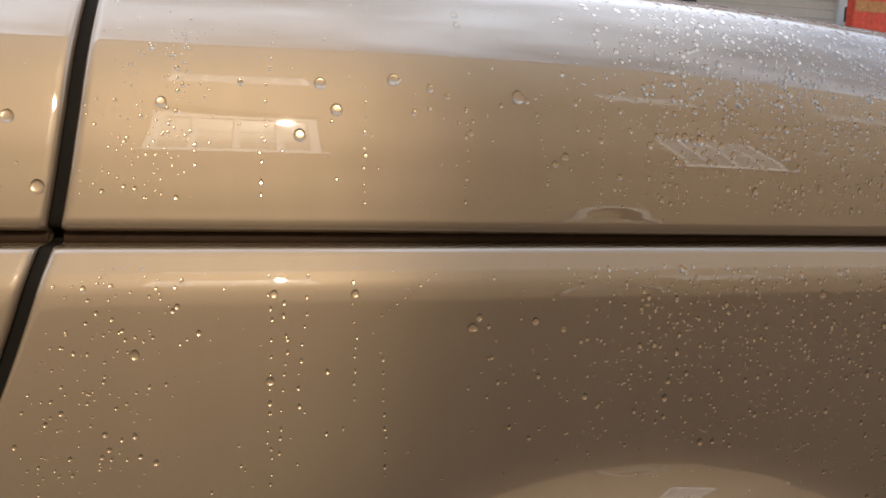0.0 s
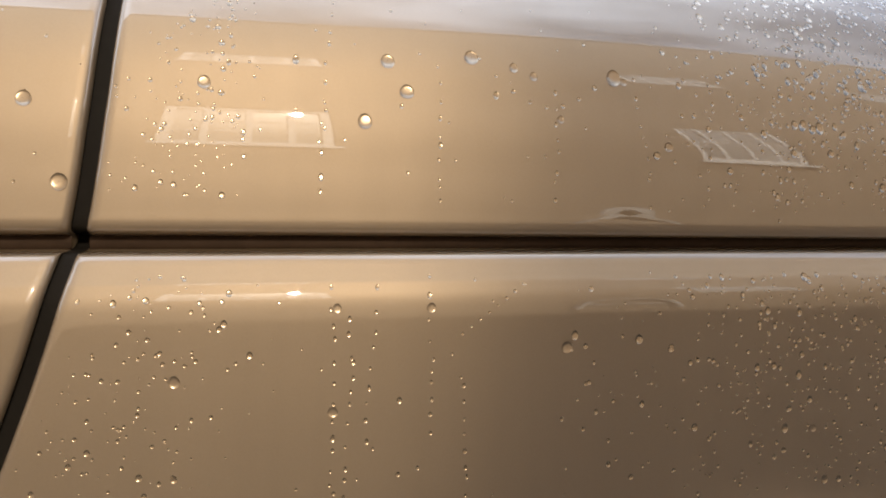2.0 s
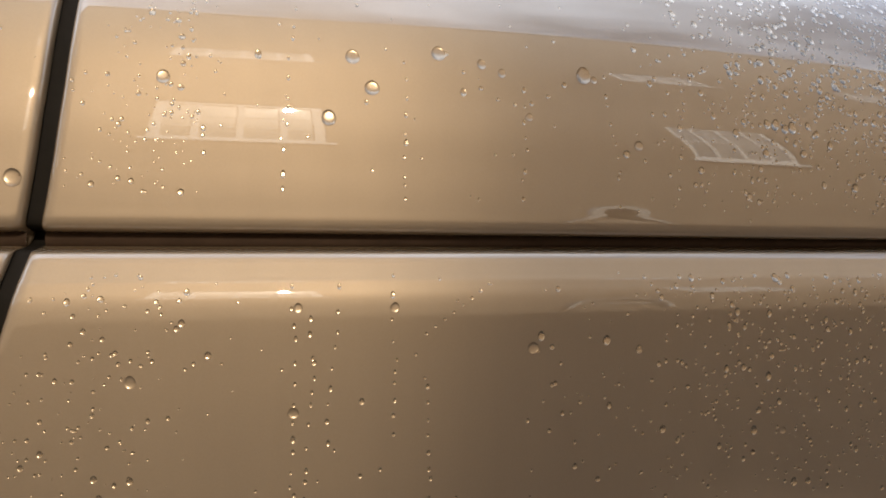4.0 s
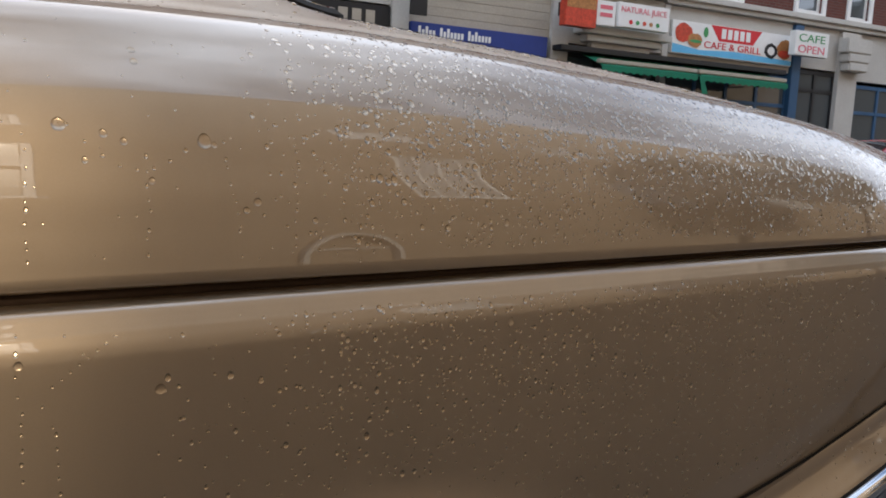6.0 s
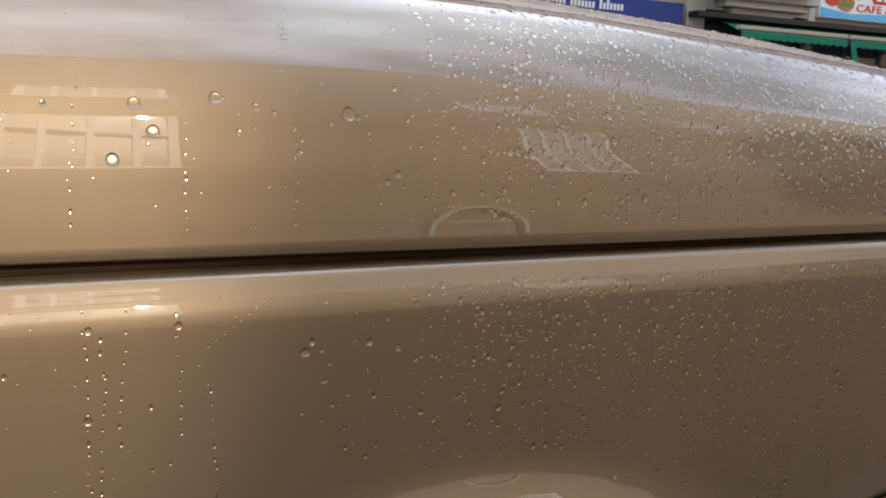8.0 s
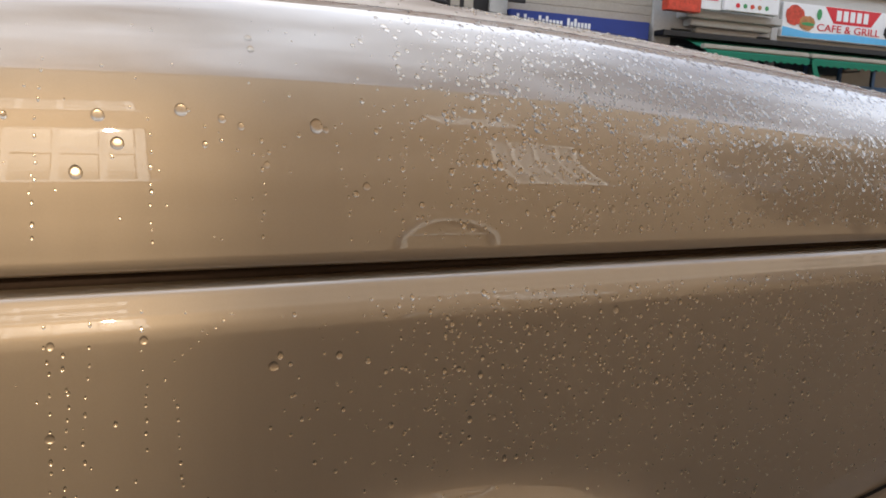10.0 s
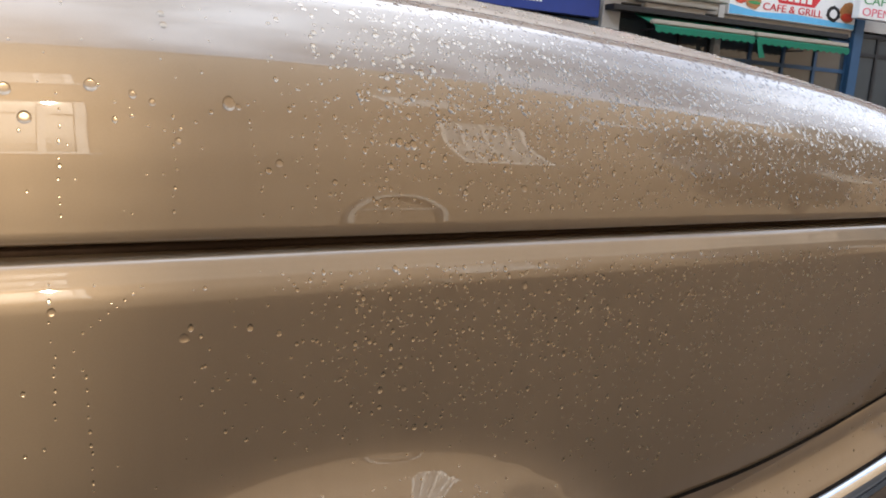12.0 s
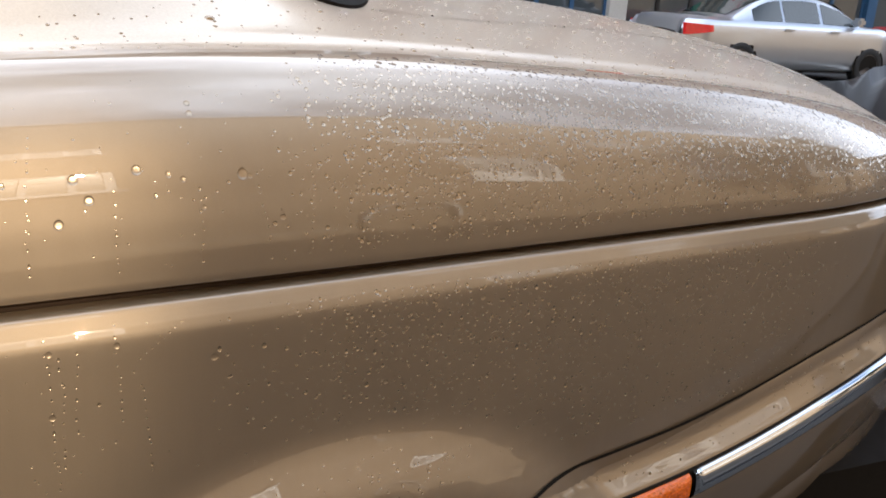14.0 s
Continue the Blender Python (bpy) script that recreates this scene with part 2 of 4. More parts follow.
def base_y(x):
    x = np.asarray(x, float)
    y = np.where(x > -0.25, 0.12 * x, -0.03 + 0.08 * ((np.maximum(x, -1.0) + 1.0) ** 2 - 0.5625))
    return y + 0.5 * np.maximum(0, x - 0.68) ** 2 + 0.22 * np.maximum(0, -2.6 - x) ** 2


def groove_z(x):
    return 0.8665 + 0.012 * np.maximum(x, -1.5)


CROWN_X = [-3.6, -2.4, -1.2, -0.17, -0.04, 0.10, 0.20, 0.33, 0.47, 0.63, 0.78, 0.90, 1.05, 1.25]
CROWN_Z = [0.92, 0.975, 1.02, 1.038, 1.0435, 1.045, 1.043, 1.036, 1.028, 1.016, 0.999, 0.981, 0.953, 0.910]


def crown_z(x):
    return curve(CROWN_X, CROWN_Z, x)


# height over the groove, way into the car
SIDE_DZ = [-0.56, -0.45, -0.35, -0.26, -0.17, -0.10, -0.055, -0.029, -0.0195, -0.0152, -0.0114, -0.0088, -0.0065, -0.0052,
           -0.0047, -0.0040, 0.0008, 0.0026, 0.0040, 0.0062, 0.0100, 0.016, 0.025, 0.036, 0.056, 0.075, 0.092, 0.110, 0.125, 0.140, 0.155, 0.167, 0.175, 0.178]
SIDE_DY = [0.06, 0.0, -0.018, -0.026, -0.028, -0.0275, -0.0265, -0.0254, -0.0229, -0.0207, -0.0185, -0.0170, -0.0154, -0.0138,
           -0.0105, 0.0050, 0.0105, 0.0040, -0.0022, -0.0062, -0.0074, -0.0071, -0.0064, -0.0052, -0.0025, 0.0020, 0.0068, 0.0145, 0.0235, 0.035, 0.050, 0.067, 0.087, 0.108]


def side_rows(sub=5):
    """The side's section, drawn finely: pairs of height over the groove and way into the car."""
    n = len(SIDE_DZ)
    k = np.linspace(0, n - 1, (n - 1) * sub + 1)
    idx = np.arange(n)
    return curve(idx, SIDE_DZ, k), curve(idx, SIDE_DY, k)


ROW_DZ, ROW_DY = side_rows()


def flare(x, z):
    r = np.hypot(x - WHEEL_X, z - WHEEL_Z)
    return -0.030 * ease(0.420, 0.345, r)


SEAM_X = [0.20, 0.24, 0.27, 0.30, 0.36, 0.416, 0.51, 0.61, 0.75, 0.87, 1.0, 1.30]
SEAM_Z = [0.536, 0.583, 0.604, 0.612, 0.617, 0.623, 0.634, 0.653, 0.687, 0.706, 0.716, 0.722]


def seam_z(x):
    return curve(SEAM_X, SEAM_Z, x)


def tuck(x, z):
    """The side turns in above the bumper, more so towards the tail."""
    return 0.006 * ease(0.10, -0.02, z - seam_z(x)) ** 1.5 * ease(0.38, 0.78, x)


def pinch(x, dz):
    """How far the groove's upper lip comes down as the groove narrows towards the tail."""
    return 0.0034 * ease(-0.32, 0.30, x) * np.exp(-((dz - 0.0065) / 0.0062) ** 2)


def side_point(x, dz, dy):
    zg = groove_z(x)
    dz = dz - pinch(x, dz)
    z = zg + np.where(dz > 0, dz * (crown_z(x) - zg) / 0.178, dz)
    y = base_y(x) + dy + flare(x, z) + tuck(x, z)
    return np.array([x + 0 * z, y, z])


TABLE_X = np.linspace(-3.6, 1.3, 1200)
TABLE_C, TABLE_B, TABLE_S = crown_z(TABLE_X), base_y(TABLE_X), seam_z(TABLE_X)
SORT = np.argsort(ROW_DZ)
FLAT_Z = np.linspace(ROW_DZ.min(), ROW_DZ.max(), 3000)
FLAT_Y = np.interp(FLAT_Z, ROW_DZ[SORT], ROW_DY[SORT])


def table(values, lo, hi, x):
    q = (min(max(x, lo), hi) - lo) / (hi - lo) * (len(values) - 1)
    i = min(int(q), len(values) - 2)
    return float(values[i] + (values[i + 1] - values[i]) * (q - i))


def soft(a, b, x):
    t = min(max((x - a) / (b - a), 0.0), 1.0)
    return t * t * (3 - 2 * t)


def side_at(x, z):
    """The point and outward normal of the side at a place along it and a height."""
    def y_at(xx, zz):
        zg = 0.8665 + 0.012 * max(xx, -1.5)
        h = zz - zg
        dz = h * 0.178 / (table(TABLE_C, -3.6, 1.3, xx) - zg) if h > 0 else h
        dz += 0.0034 * soft(-0.32, 0.30, xx) * math.exp(-((dz - 0.0035) / 0.0062) ** 2)
        y = table(TABLE_B, -3.6, 1.3, xx) + table(FLAT_Y, FLAT_Z[0], FLAT_Z[-1], dz)
        y -= 0.030 * soft(0.420, 0.345, math.hypot(xx - WHEEL_X, zz - WHEEL_Z))
        return y + 0.006 * soft(0.10, -0.02, zz - table(TABLE_S, -3.6, 1.3, xx)) ** 1.5 * soft(0.38, 0.78, xx)
    y, s = y_at(x, z), 0.0015
    n = Vector(((y_at(x + s, z) - y_at(x - s, z)) / (2 * s), -1, (y_at(x, z + s) - y_at(x, z - s)) / (2 * s)))
    return Vector((x, y, z)), n.normalized()


DOOR_Z = [0.35, 0.50, 0.60, 0.70, 0.781, 0.813, 0.8424, 0.870, 0.923, 0.977, 1.05]
DOOR_X = [-0.50, -0.43, -0.375, -0.322, -0.2904, -0.2800, -0.2718, -0.2660, -0.2595, -0.2565, -0.2565]
GAP = 0.0036


def panel(name, from_door, s_cols, parent, label, rear):
    """A panel of the side, from the door gap rearwards or forwards. Its edge at the gap is rolled inwards."""
    verts = []
    rolls = [(0.0015, 0.012), (0.0, 0.006), (0.0004, 0.0028), (0.0014, 0.0010), (0.0032, 0.0002)]
    cols = [("roll", o, d) for o, d in rolls] + [("s", s, 0) for s in s_cols]
    zs0 = groove_z(-0.27)
    for kind, s, depth in cols:
        for dz, dy in zip(ROW_DZ, ROW_DY):
            z_here = zs0 + dz
            xd = float(curve(DOOR_Z, DOOR_X, z_here))
            sign = 1 if rear else -1
            if kind == "roll":
                x = xd + sign * (GAP + s)
            else:
                x0 = xd + sign * (GAP + 0.006)
                x = x0 + s * (from_door - x0)
            p = side_point(np.float64(x), dz, dy)
            verts.append((p[0], p[1] + depth, p[2]))
    nv = len(ROW_DZ)
    vs = np.array(verts)
    cut = []
    for wx in (WHEEL_X, FRONT_X):
        r = np.hypot(vs[:, 0] - wx, vs[:, 2] - WHEEL_Z)
        near = np.abs(r - ARCH_R) < 0.007
        k = ARCH_R / np.maximum(r, 1e-6)
        vs[near, 0] = wx + (vs[near, 0] - wx) * k[near]
        vs[near, 2] = WHEEL_Z + (vs[near, 2] - WHEEL_Z) * k[near]
        cut.append(wx)

    def keep(i, j):
        c = (vs[i * nv + j] + vs[(i + 1) * nv + j + 1]) / 2
        return all(math.hypot(c[0] - wx, c[2] - WHEEL_Z) > ARCH_R for wx in cut)
    return mesh_ob(name, vs, grid_faces(len(cols), nv, keep, flip=not rear), PAINT, parent, label, smooth=True)


car = empty("parked_car", "gold metallic saloon car covered in raindrops, parked at the kerb", "car")
s_rear = np.linspace(0, 1, 150)
quarter = panel("rear_quarter_panel", 1.25, s_rear, car, "gold rear quarter panel with a horizontal groove and a flared arch", True)
door = panel("rear_door", -1.30, np.linspace(0, 1, 60), car, "gold rear door skin with the same groove", False)


def far_copy(ob, name):
    """The same panel on the car's other side."""
    me = ob.data.copy()
    me.transform(Matrix.Translation((0, 2 * CAR_MID, 0)) @ Matrix.Diagonal((1, -1, 1, 1)))
    me.flip_normals()
    o = new(name, me)
    o.parent = car
    return o


# front door and wing, plainer as only their reach counts
xs_front = np.linspace(-1.305, -3.55, 70)
fv = [tuple(side_point(np.float64(x), dz, dy)) for x in xs_front for dz, dy in zip(ROW_DZ[::3], ROW_DY[::3])]
nfv = len(ROW_DZ[::3])
fva = np.array(fv)


def keep_front(i, j):
    c = (fva[i * nfv + j] + fva[(i + 1) * nfv + j + 1]) / 2
    return math.hypot(c[0] - FRONT_X, c[2] - WHEEL_Z) > ARCH_R


front = mesh_ob("front_wing", fv, grid_faces(len(xs_front), nfv, keep_front, flip=True), PAINT, car, smooth=True)
for ob, nm in ((quarter, "rear_quarter_panel"), (door, "rear_door"), (front, "front_wing")):
    far_copy(ob, nm)


# rubber seal deep in the door gap
sv = []
for dz, dy in zip(ROW_DZ, ROW_DY):
    xd = float(curve(DOOR_Z, DOOR_X, groove_z(-0.27) + dz))
    p = side_point(np.float64(xd), dz, dy)
    sv += [(xd - 0.009, p[1] + 0.0095, p[2]), (xd + 0.009, p[1] + 0.0095, p[2])]
mesh_ob("door_seal", sv, [(2 * i, 2 * i + 1, 2 * i + 3, 2 * i + 2) for i in range(len(ROW_DZ) - 1)], RUBBER, car, "black rubber seal in the door gap", smooth=True)


# dark strip imitates shade deep in the groove, on the door and quarter panel
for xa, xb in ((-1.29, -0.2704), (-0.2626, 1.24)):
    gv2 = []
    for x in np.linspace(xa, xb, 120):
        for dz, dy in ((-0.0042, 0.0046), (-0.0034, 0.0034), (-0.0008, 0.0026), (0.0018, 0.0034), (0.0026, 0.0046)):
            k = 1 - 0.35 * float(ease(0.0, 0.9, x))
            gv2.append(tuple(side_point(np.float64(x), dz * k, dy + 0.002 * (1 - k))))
    mesh_ob("groove_shade_strip", gv2, grid_faces(120, 5), GROOVE_SHADE, car, "dark strip standing in for the shade in the side groove", smooth=True)


# upper body: boot deck, pillars, roof and bonnet
def smax(a, b, k):
    h = np.clip(0.5 + 0.5 * (a - b) / k, 0, 1)
    return b + (a - b) * h + k * h * (1 - h)


def top_z(x, d):
    """Height of the upper body at a way d in from the side's line."""
    zc = crown_z(x)
    half = CAR_MID - base_y(x)
    w = np.clip((d - 0.108) / np.maximum(half - 0.108, 0.05), 0, 1)
    deck = zc + (0.088 + 0.012 * ease(0.7, 1.2, x)) * np.sin(w * np.pi / 2) ** 0.9 - 0.003 * np.sin(np.clip((d - 0.108) / 0.04, 0, 1) * np.pi)
    lean = 0.46 + 1.25 * ease(0.12, -0.62, x)
    side = zc + 0.001 + lean * (d - 0.140)
    rear = 1.086 + 0.45 * (0.17 - x) - 0.02 * (1 - w) ** 2
    front = 1.10 + 0.55 * (x + 2.05)
    roof = 1.435 + 0.02 * np.sin(w * np.pi / 2)
    cab = -smax(-np.minimum(np.minimum(rear, front), roof), -side, 0.05)
    return smax(deck, cab, 0.012)


xs_top = np.concatenate([np.linspace(-3.55, -0.6, 60), np.linspace(-0.58, 1.25, 150)])
ws = np.concatenate([np.linspace(0, 0.2, 26), np.linspace(0.21, 1.0, 34)])
ws = np.concatenate([ws, 2 - ws[-2::-1]])
tv = []
for x in xs_top:
    half = float(CAR_MID - base_y(x))
    for w in ws:
        d = 0.108 + min(w, 2 - w) * (half - 0.108)
        y = float(base_y(x)) + d if w <= 1 else 2 * CAR_MID - float(base_y(x)) - d
        tv.append((x, y, float(top_z(x, d))))
mesh_ob("upper_body", tv, grid_faces(len(xs_top), len(ws), flip=False), PAINT_MIST, car, "gold boot deck, roof and pillars beaded with rain", smooth=True)

# tail and nose close the body
for xe, nm in ((1.25, "tail_panel"), (-3.55, "nose_panel")):
    left = [tuple(side_point(np.float64(xe), dz, dy)) for dz, dy in zip(ROW_DZ[::4], ROW_DY[::4])]
    right = [(p[0], 2 * CAR_MID - p[1], p[2]) for p in left]
    n = len(left)
    tvv = left + right
    tf = [(i, n + i, n + i + 1, i + 1) for i in range(n - 1)]
    half_e, by_e, m_top = float(CAR_MID - base_y(xe)), float(base_y(xe)), 24
    for i in range(m_top + 1):
        w = 2 * i / m_top
        d = 0.108 + min(w, 2 - w) * (half_e - 0.108)
        y = by_e + d if w <= 1 else 2 * CAR_MID - by_e - d
        tvv += [(xe, y, float(crown_z(xe)) - 0.004), (xe, y, float(top_z(xe, d)))]
    t0 = 2 * n
    tf += [(t0 + 2 * i, t0 + 2 * i + 2, t0 + 2 * i + 3, t0 + 2 * i + 1) for i in range(m_top)]
    mesh_ob(nm, tvv, tf if xe > 0 else [f[::-1] for f in tf], PAINT, car)
box("underbody", -3.4, 1.15, 0.12, 1.60, 0.22, 0.45, RUBBER, car)

# wheel arches, tyres and rims
for wx in (WHEEL_X, FRONT_X):
    for yy, sg in ((float(base_y(wx)), 1), (2 * CAR_MID - float(base_y(wx)), -1)):
        lv, seg, prof = [], 64, [(0.346, -0.0545), (0.341, -0.056), (0.335, -0.053), (0.334, -0.040), (0.337, -0.015), (0.345, 0.10)]
        for i in range(seg + 1):
            a = radians(57 + 135 * i / seg)
            for r, o in prof:
                x = wx + r * math.cos(a)
                yo = float(base_y(x)) - float(base_y(wx))
                lv.append((x, yy + sg * (o + yo), WHEEL_Z + r * math.sin(a)))
        mesh_ob("arch_lip", lv, grid_faces(seg + 1, len(prof), flip=sg < 0), PAINT, car, "rolled painted lip of the wheel arch", smooth=True)
        wheel = empty("wheel", "", "", at=(wx, yy + sg * 0.14, WHEEL_Z))
        wheel.parent = car
        for nm, prof, mt in (("tyre", [(0.20, -0.10), (0.24, -0.115), (0.29, -0.11), (0.305, -0.09), (0.305, 0.09), (0.29, 0.11), (0.20, 0.10)], TYRE),
                             ("rim", [(0.02, -0.06), (0.06, -0.07), (0.13, -0.05), (0.17, -0.07), (0.20, -0.105), (0.205, -0.09), (0.19, 0.05), (0.02, 0.05)], ALLOY)):
            rv = []
            for i in range(49):
                a = 2 * math.pi * i / 48
                spoke = 0.03 * max(0.0, math.cos(7 * a)) if nm == "rim" else 0
                for r, o in prof:
                    rv.append((r * math.cos(a), sg * (o + (spoke if 0.1 < r < 0.18 else 0)), r * math.sin(a)))
            mesh_ob(nm, rv, grid_faces(49, len(prof), flip=sg < 0), mt, wheel, smooth=True)

# rear bumper with its bright strip and amber marker
BUMP_DZ = [0.003, 0.004, 0.001, -0.008, -0.020, -0.032, -0.043, -0.054, -0.075, -0.10, -0.13, -0.20, -0.28, -0.33]
BUMP_DY = [0.025, -0.004, -0.0205, -0.0245, -0.0262, -0.0305, -0.0370, -0.0430, -0.044, -0.0440, -0.036, -0.014, 0.02, 0.05]


xs_b = np.linspace(0.205, 1.26, 120)
kb = np.linspace(0, len(BUMP_DZ) - 1, (len(BUMP_DZ) - 1) * 4 + 1)
bz, by = curve(np.arange(len(BUMP_DZ)), BUMP_DZ, kb), curve(np.arange(len(BUMP_DZ)), BUMP_DY, kb)
bv = np.array([(x, float(base_y(x)) + dy + float(flare(x, float(seam_z(x)) + dz)), float(seam_z(x)) + dz) for x in xs_b for dz, dy in zip(bz, by)])
r = np.hypot(bv[:, 0] - WHEEL_X, bv[:, 2] - WHEEL_Z)
nearb = np.abs(r - 0.305) < 0.007
bv[nearb, 0] = WHEEL_X + (bv[nearb, 0] - WHEEL_X) * 0.305 / r[nearb]
bv[nearb, 2] = WHEEL_Z + (bv[nearb, 2] - WHEEL_Z) * 0.305 / r[nearb]


def keep_b(i, j):
    c = (bv[i * len(bz) + j] + bv[(i + 1) * len(bz) + j + 1]) / 2
    return math.hypot(c[0] - WHEEL_X, c[2] - WHEEL_Z) > 0.305


bumper = mesh_ob("rear_bumper", bv, grid_faces(len(xs_b), len(bz), keep_b, flip=False), PAINT, car, "gold plastic bumper with a bright strip", smooth=True)
tail_b = [(1.26, y, z) for y in (float(base_y(1.26)), 2 * CAR_MID - float(base_y(1.26))) for z in (0.39, 0.72)]
mesh_ob("bumper_face", tail_b, [(0, 2, 3, 1)], PAINT, bumper)
far_copy(bumper, "rear_bumper")
# dark gap between the bumper's top and the side
gapv = []
for x in xs_b:
    for dz in (0.0034, 0.0024, -0.001):
        p, n = side_at(float(x), float(seam_z(x)) + dz)
        gapv.append(tuple(Vector(p) + Vector(n) * 0.0016))
mesh_ob("bumper_gap", gapv, grid_faces(len(xs_b), 3), RUBBER, bumper, "thin dark gap above the bumper")


def strip(name, x0, x1, material, parent, label, prof, n=60):
    """A moulding swept along the bumper, with closed ends."""
    vv = []
    for x in np.linspace(x0, x1, n):
        for o, h in prof:
            vv.append((x, float(base_y(x)) - 0.040 - o, float(seam_z(x)) - 0.074 + h))
    k = len(prof)
    return mesh_ob(name, vv, grid_faces(n, k) + [tuple(range(k))[::-1], tuple((n - 1) * k + i for i in range(k))], material, parent, label, smooth=True)


strip("strip_bed", 0.385, 1.25, RUBBER, bumper, "black rubber bed under the strip", [(-0.004, 0.0215), (0.004, 0.021), (0.005, 0.0195), (0.005, -0.0195), (0.004, -0.021), (-0.004, -0.0215)])
strip("chrome_strip", 0.525, 1.25, CHROME, bumper, "polished chrome strip",
      [(0.0, 0.0185), (0.006, 0.0182), (0.0105, 0.0165), (0.0135, 0.012), (0.0145, 0.006), (0.0145, -0.004), (0.0135, -0.011), (0.010, -0.0165), (0.005, -0.0182), (0.0, -0.0185)])
strip("amber_marker", 0.392, 0.519, AMBER, bumper, "orange plastic side marker lens",
      [(0.0, 0.0175), (0.006, 0.017), (0.0105, 0.0145), (0.0125, 0.008), (0.0125, -0.008), (0.0105, -0.0145), (0.006, -0.017), (0.0, -0.0175)])

# rear window, its lower corner rounded, in a bright and a black trim
HALF_OUTLINE = [(-0.40, 0.54), (-0.20, 0.44), (-0.05, 0.375), (0.03, 0.338), (0.085, 0.312), (0.125, 0.302), (0.165, 0.312), (0.195, 0.35), (0.222, 0.44), (0.245, 0.62)]


def window_outline(inset):
    """Round the rear window, as x and y: up one side, over the nose of its lower corner, and across."""
    k = np.linspace(0, len(HALF_OUTLINE) - 1, 46)
    i = np.arange(len(HALF_OUTLINE))
    hx, hy = curve(i, [q[0] for q in HALF_OUTLINE], k), curve(i, [q[1] for q in HALF_OUTLINE], k)
    mx, my = -0.10, CAR_MID
    far = np.hypot(hx - mx, hy - my)
    hx, hy = hx + (mx - hx) * inset / far, hy + (my - hy) * inset / far
    left = list(zip(hx.tolist(), hy.tolist()))
    return left + [(x, 2 * CAR_MID - y) for x, y in left[::-1]]


def pane_z(x, y):
    d = min(y - float(base_y(x)), 2 * CAR_MID - y - float(base_y(x)))
    return float(top_z(x, d))


glass_top = empty("rear_window", "", "")
glass_top.parent = car


def ring(name, a, b, ha, hb, material):
    pa, pb = window_outline(a), window_outline(b)
    n = len(pa)
    vv = [(x, y, pane_z(x, y) + ha) for x, y in pa] + [(x, y, pane_z(x, y) + hb) for x, y in pb]
    vv += [(x, y, pane_z(x, y) - 0.01) for x, y in pa]
    ff = [(i, (i + 1) % n, n + (i + 1) % n, n + i) for i in range(n)] + [(2 * n + i, 2 * n + (i + 1) % n, (i + 1) % n, i) for i in range(n)]
    return mesh_ob(name, vv, ff, material, glass_top, smooth=False)


ring("black_trim", -0.012, 0.0, 0.004, 0.009, RUBBER)
ring("bright_trim", 0.0, 0.014, 0.010, 0.009, CHROME)
ring("glass_rubber", 0.014, 0.03, 0.008, 0.005, RUBBER)
po = window_outline(0.028)
mid = (-0.12, CAR_MID)
gv, STEPS = [], (0.0, 0.05, 0.12, 0.22, 0.36, 0.55, 0.78, 0.97)
for q in STEPS:
    for x, y in po:
        x, y = x + (mid[0] - x) * q, y + (mid[1] - y) * q
        gv.append((x, y, pane_z(x, y) + 0.006 + 0.075 * (1 - (1 - q) ** 2)))
np_ = len(po)
gf = [(r_ * np_ + i, r_ * np_ + (i + 1) % np_, (r_ + 1) * np_ + (i + 1) % np_, (r_ + 1) * np_ + i) for r_ in range(len(STEPS) - 1) for i in range(np_)]
mesh_ob("pane", gv, gf + [tuple((len(STEPS) - 1) * np_ + i for i in range(np_))], GLASS_DARK, glass_top, "dark wet bulging rear glass", smooth=True)

# shut line of the boot lid, from the window's corner back along the deck
bl = []
for x in np.linspace(0.185, 1.24, 60):
    y = 0.315 + 0.16 * ease(0.2, 0.9, x)
    z = pane_z(x, y)
    bl += [(x, y - 0.0018, z + 0.0012), (x, y + 0.0018, z + 0.0012)]
mesh_ob("boot_shut_line", bl, [(2 * i, 2 * i + 2, 2 * i + 3, 2 * i + 1) for i in range(59)], RUBBER, car, "thin dark gap beside the boot lid")


# ---- house behind the camera, seen only in the paint ----
def wall_holes(name, x0, x1, z0, z1, y0, y1, holes, material, parent=None):
    """A wall with openings through it, built of blocks round them."""
    xs = sorted({x0, x1, *[h[0] for h in holes], *[h[1] for h in holes]})
    zs = sorted({z0, z1, *[h[2] for h in holes], *[h[3] for h in holes]})
    bm = bmesh.new()
    for i in range(len(xs) - 1):
        j = 0
        while j < len(zs) - 1:
            cx = (xs[i] + xs[i + 1]) / 2
            open_at = lambda k: any(h[0] < cx < h[1] and h[2] < (zs[k] + zs[k + 1]) / 2 < h[3] for h in holes)
            if open_at(j):
                j += 1
                continue
            k = j
            while k + 1 < len(zs) - 1 and not open_at(k + 1):
                k += 1
            add_box(bm, xs[i], xs[i + 1], y0, y1, zs[j], zs[k + 1])
            j = k + 1
    return part(name, bm, material, parent)


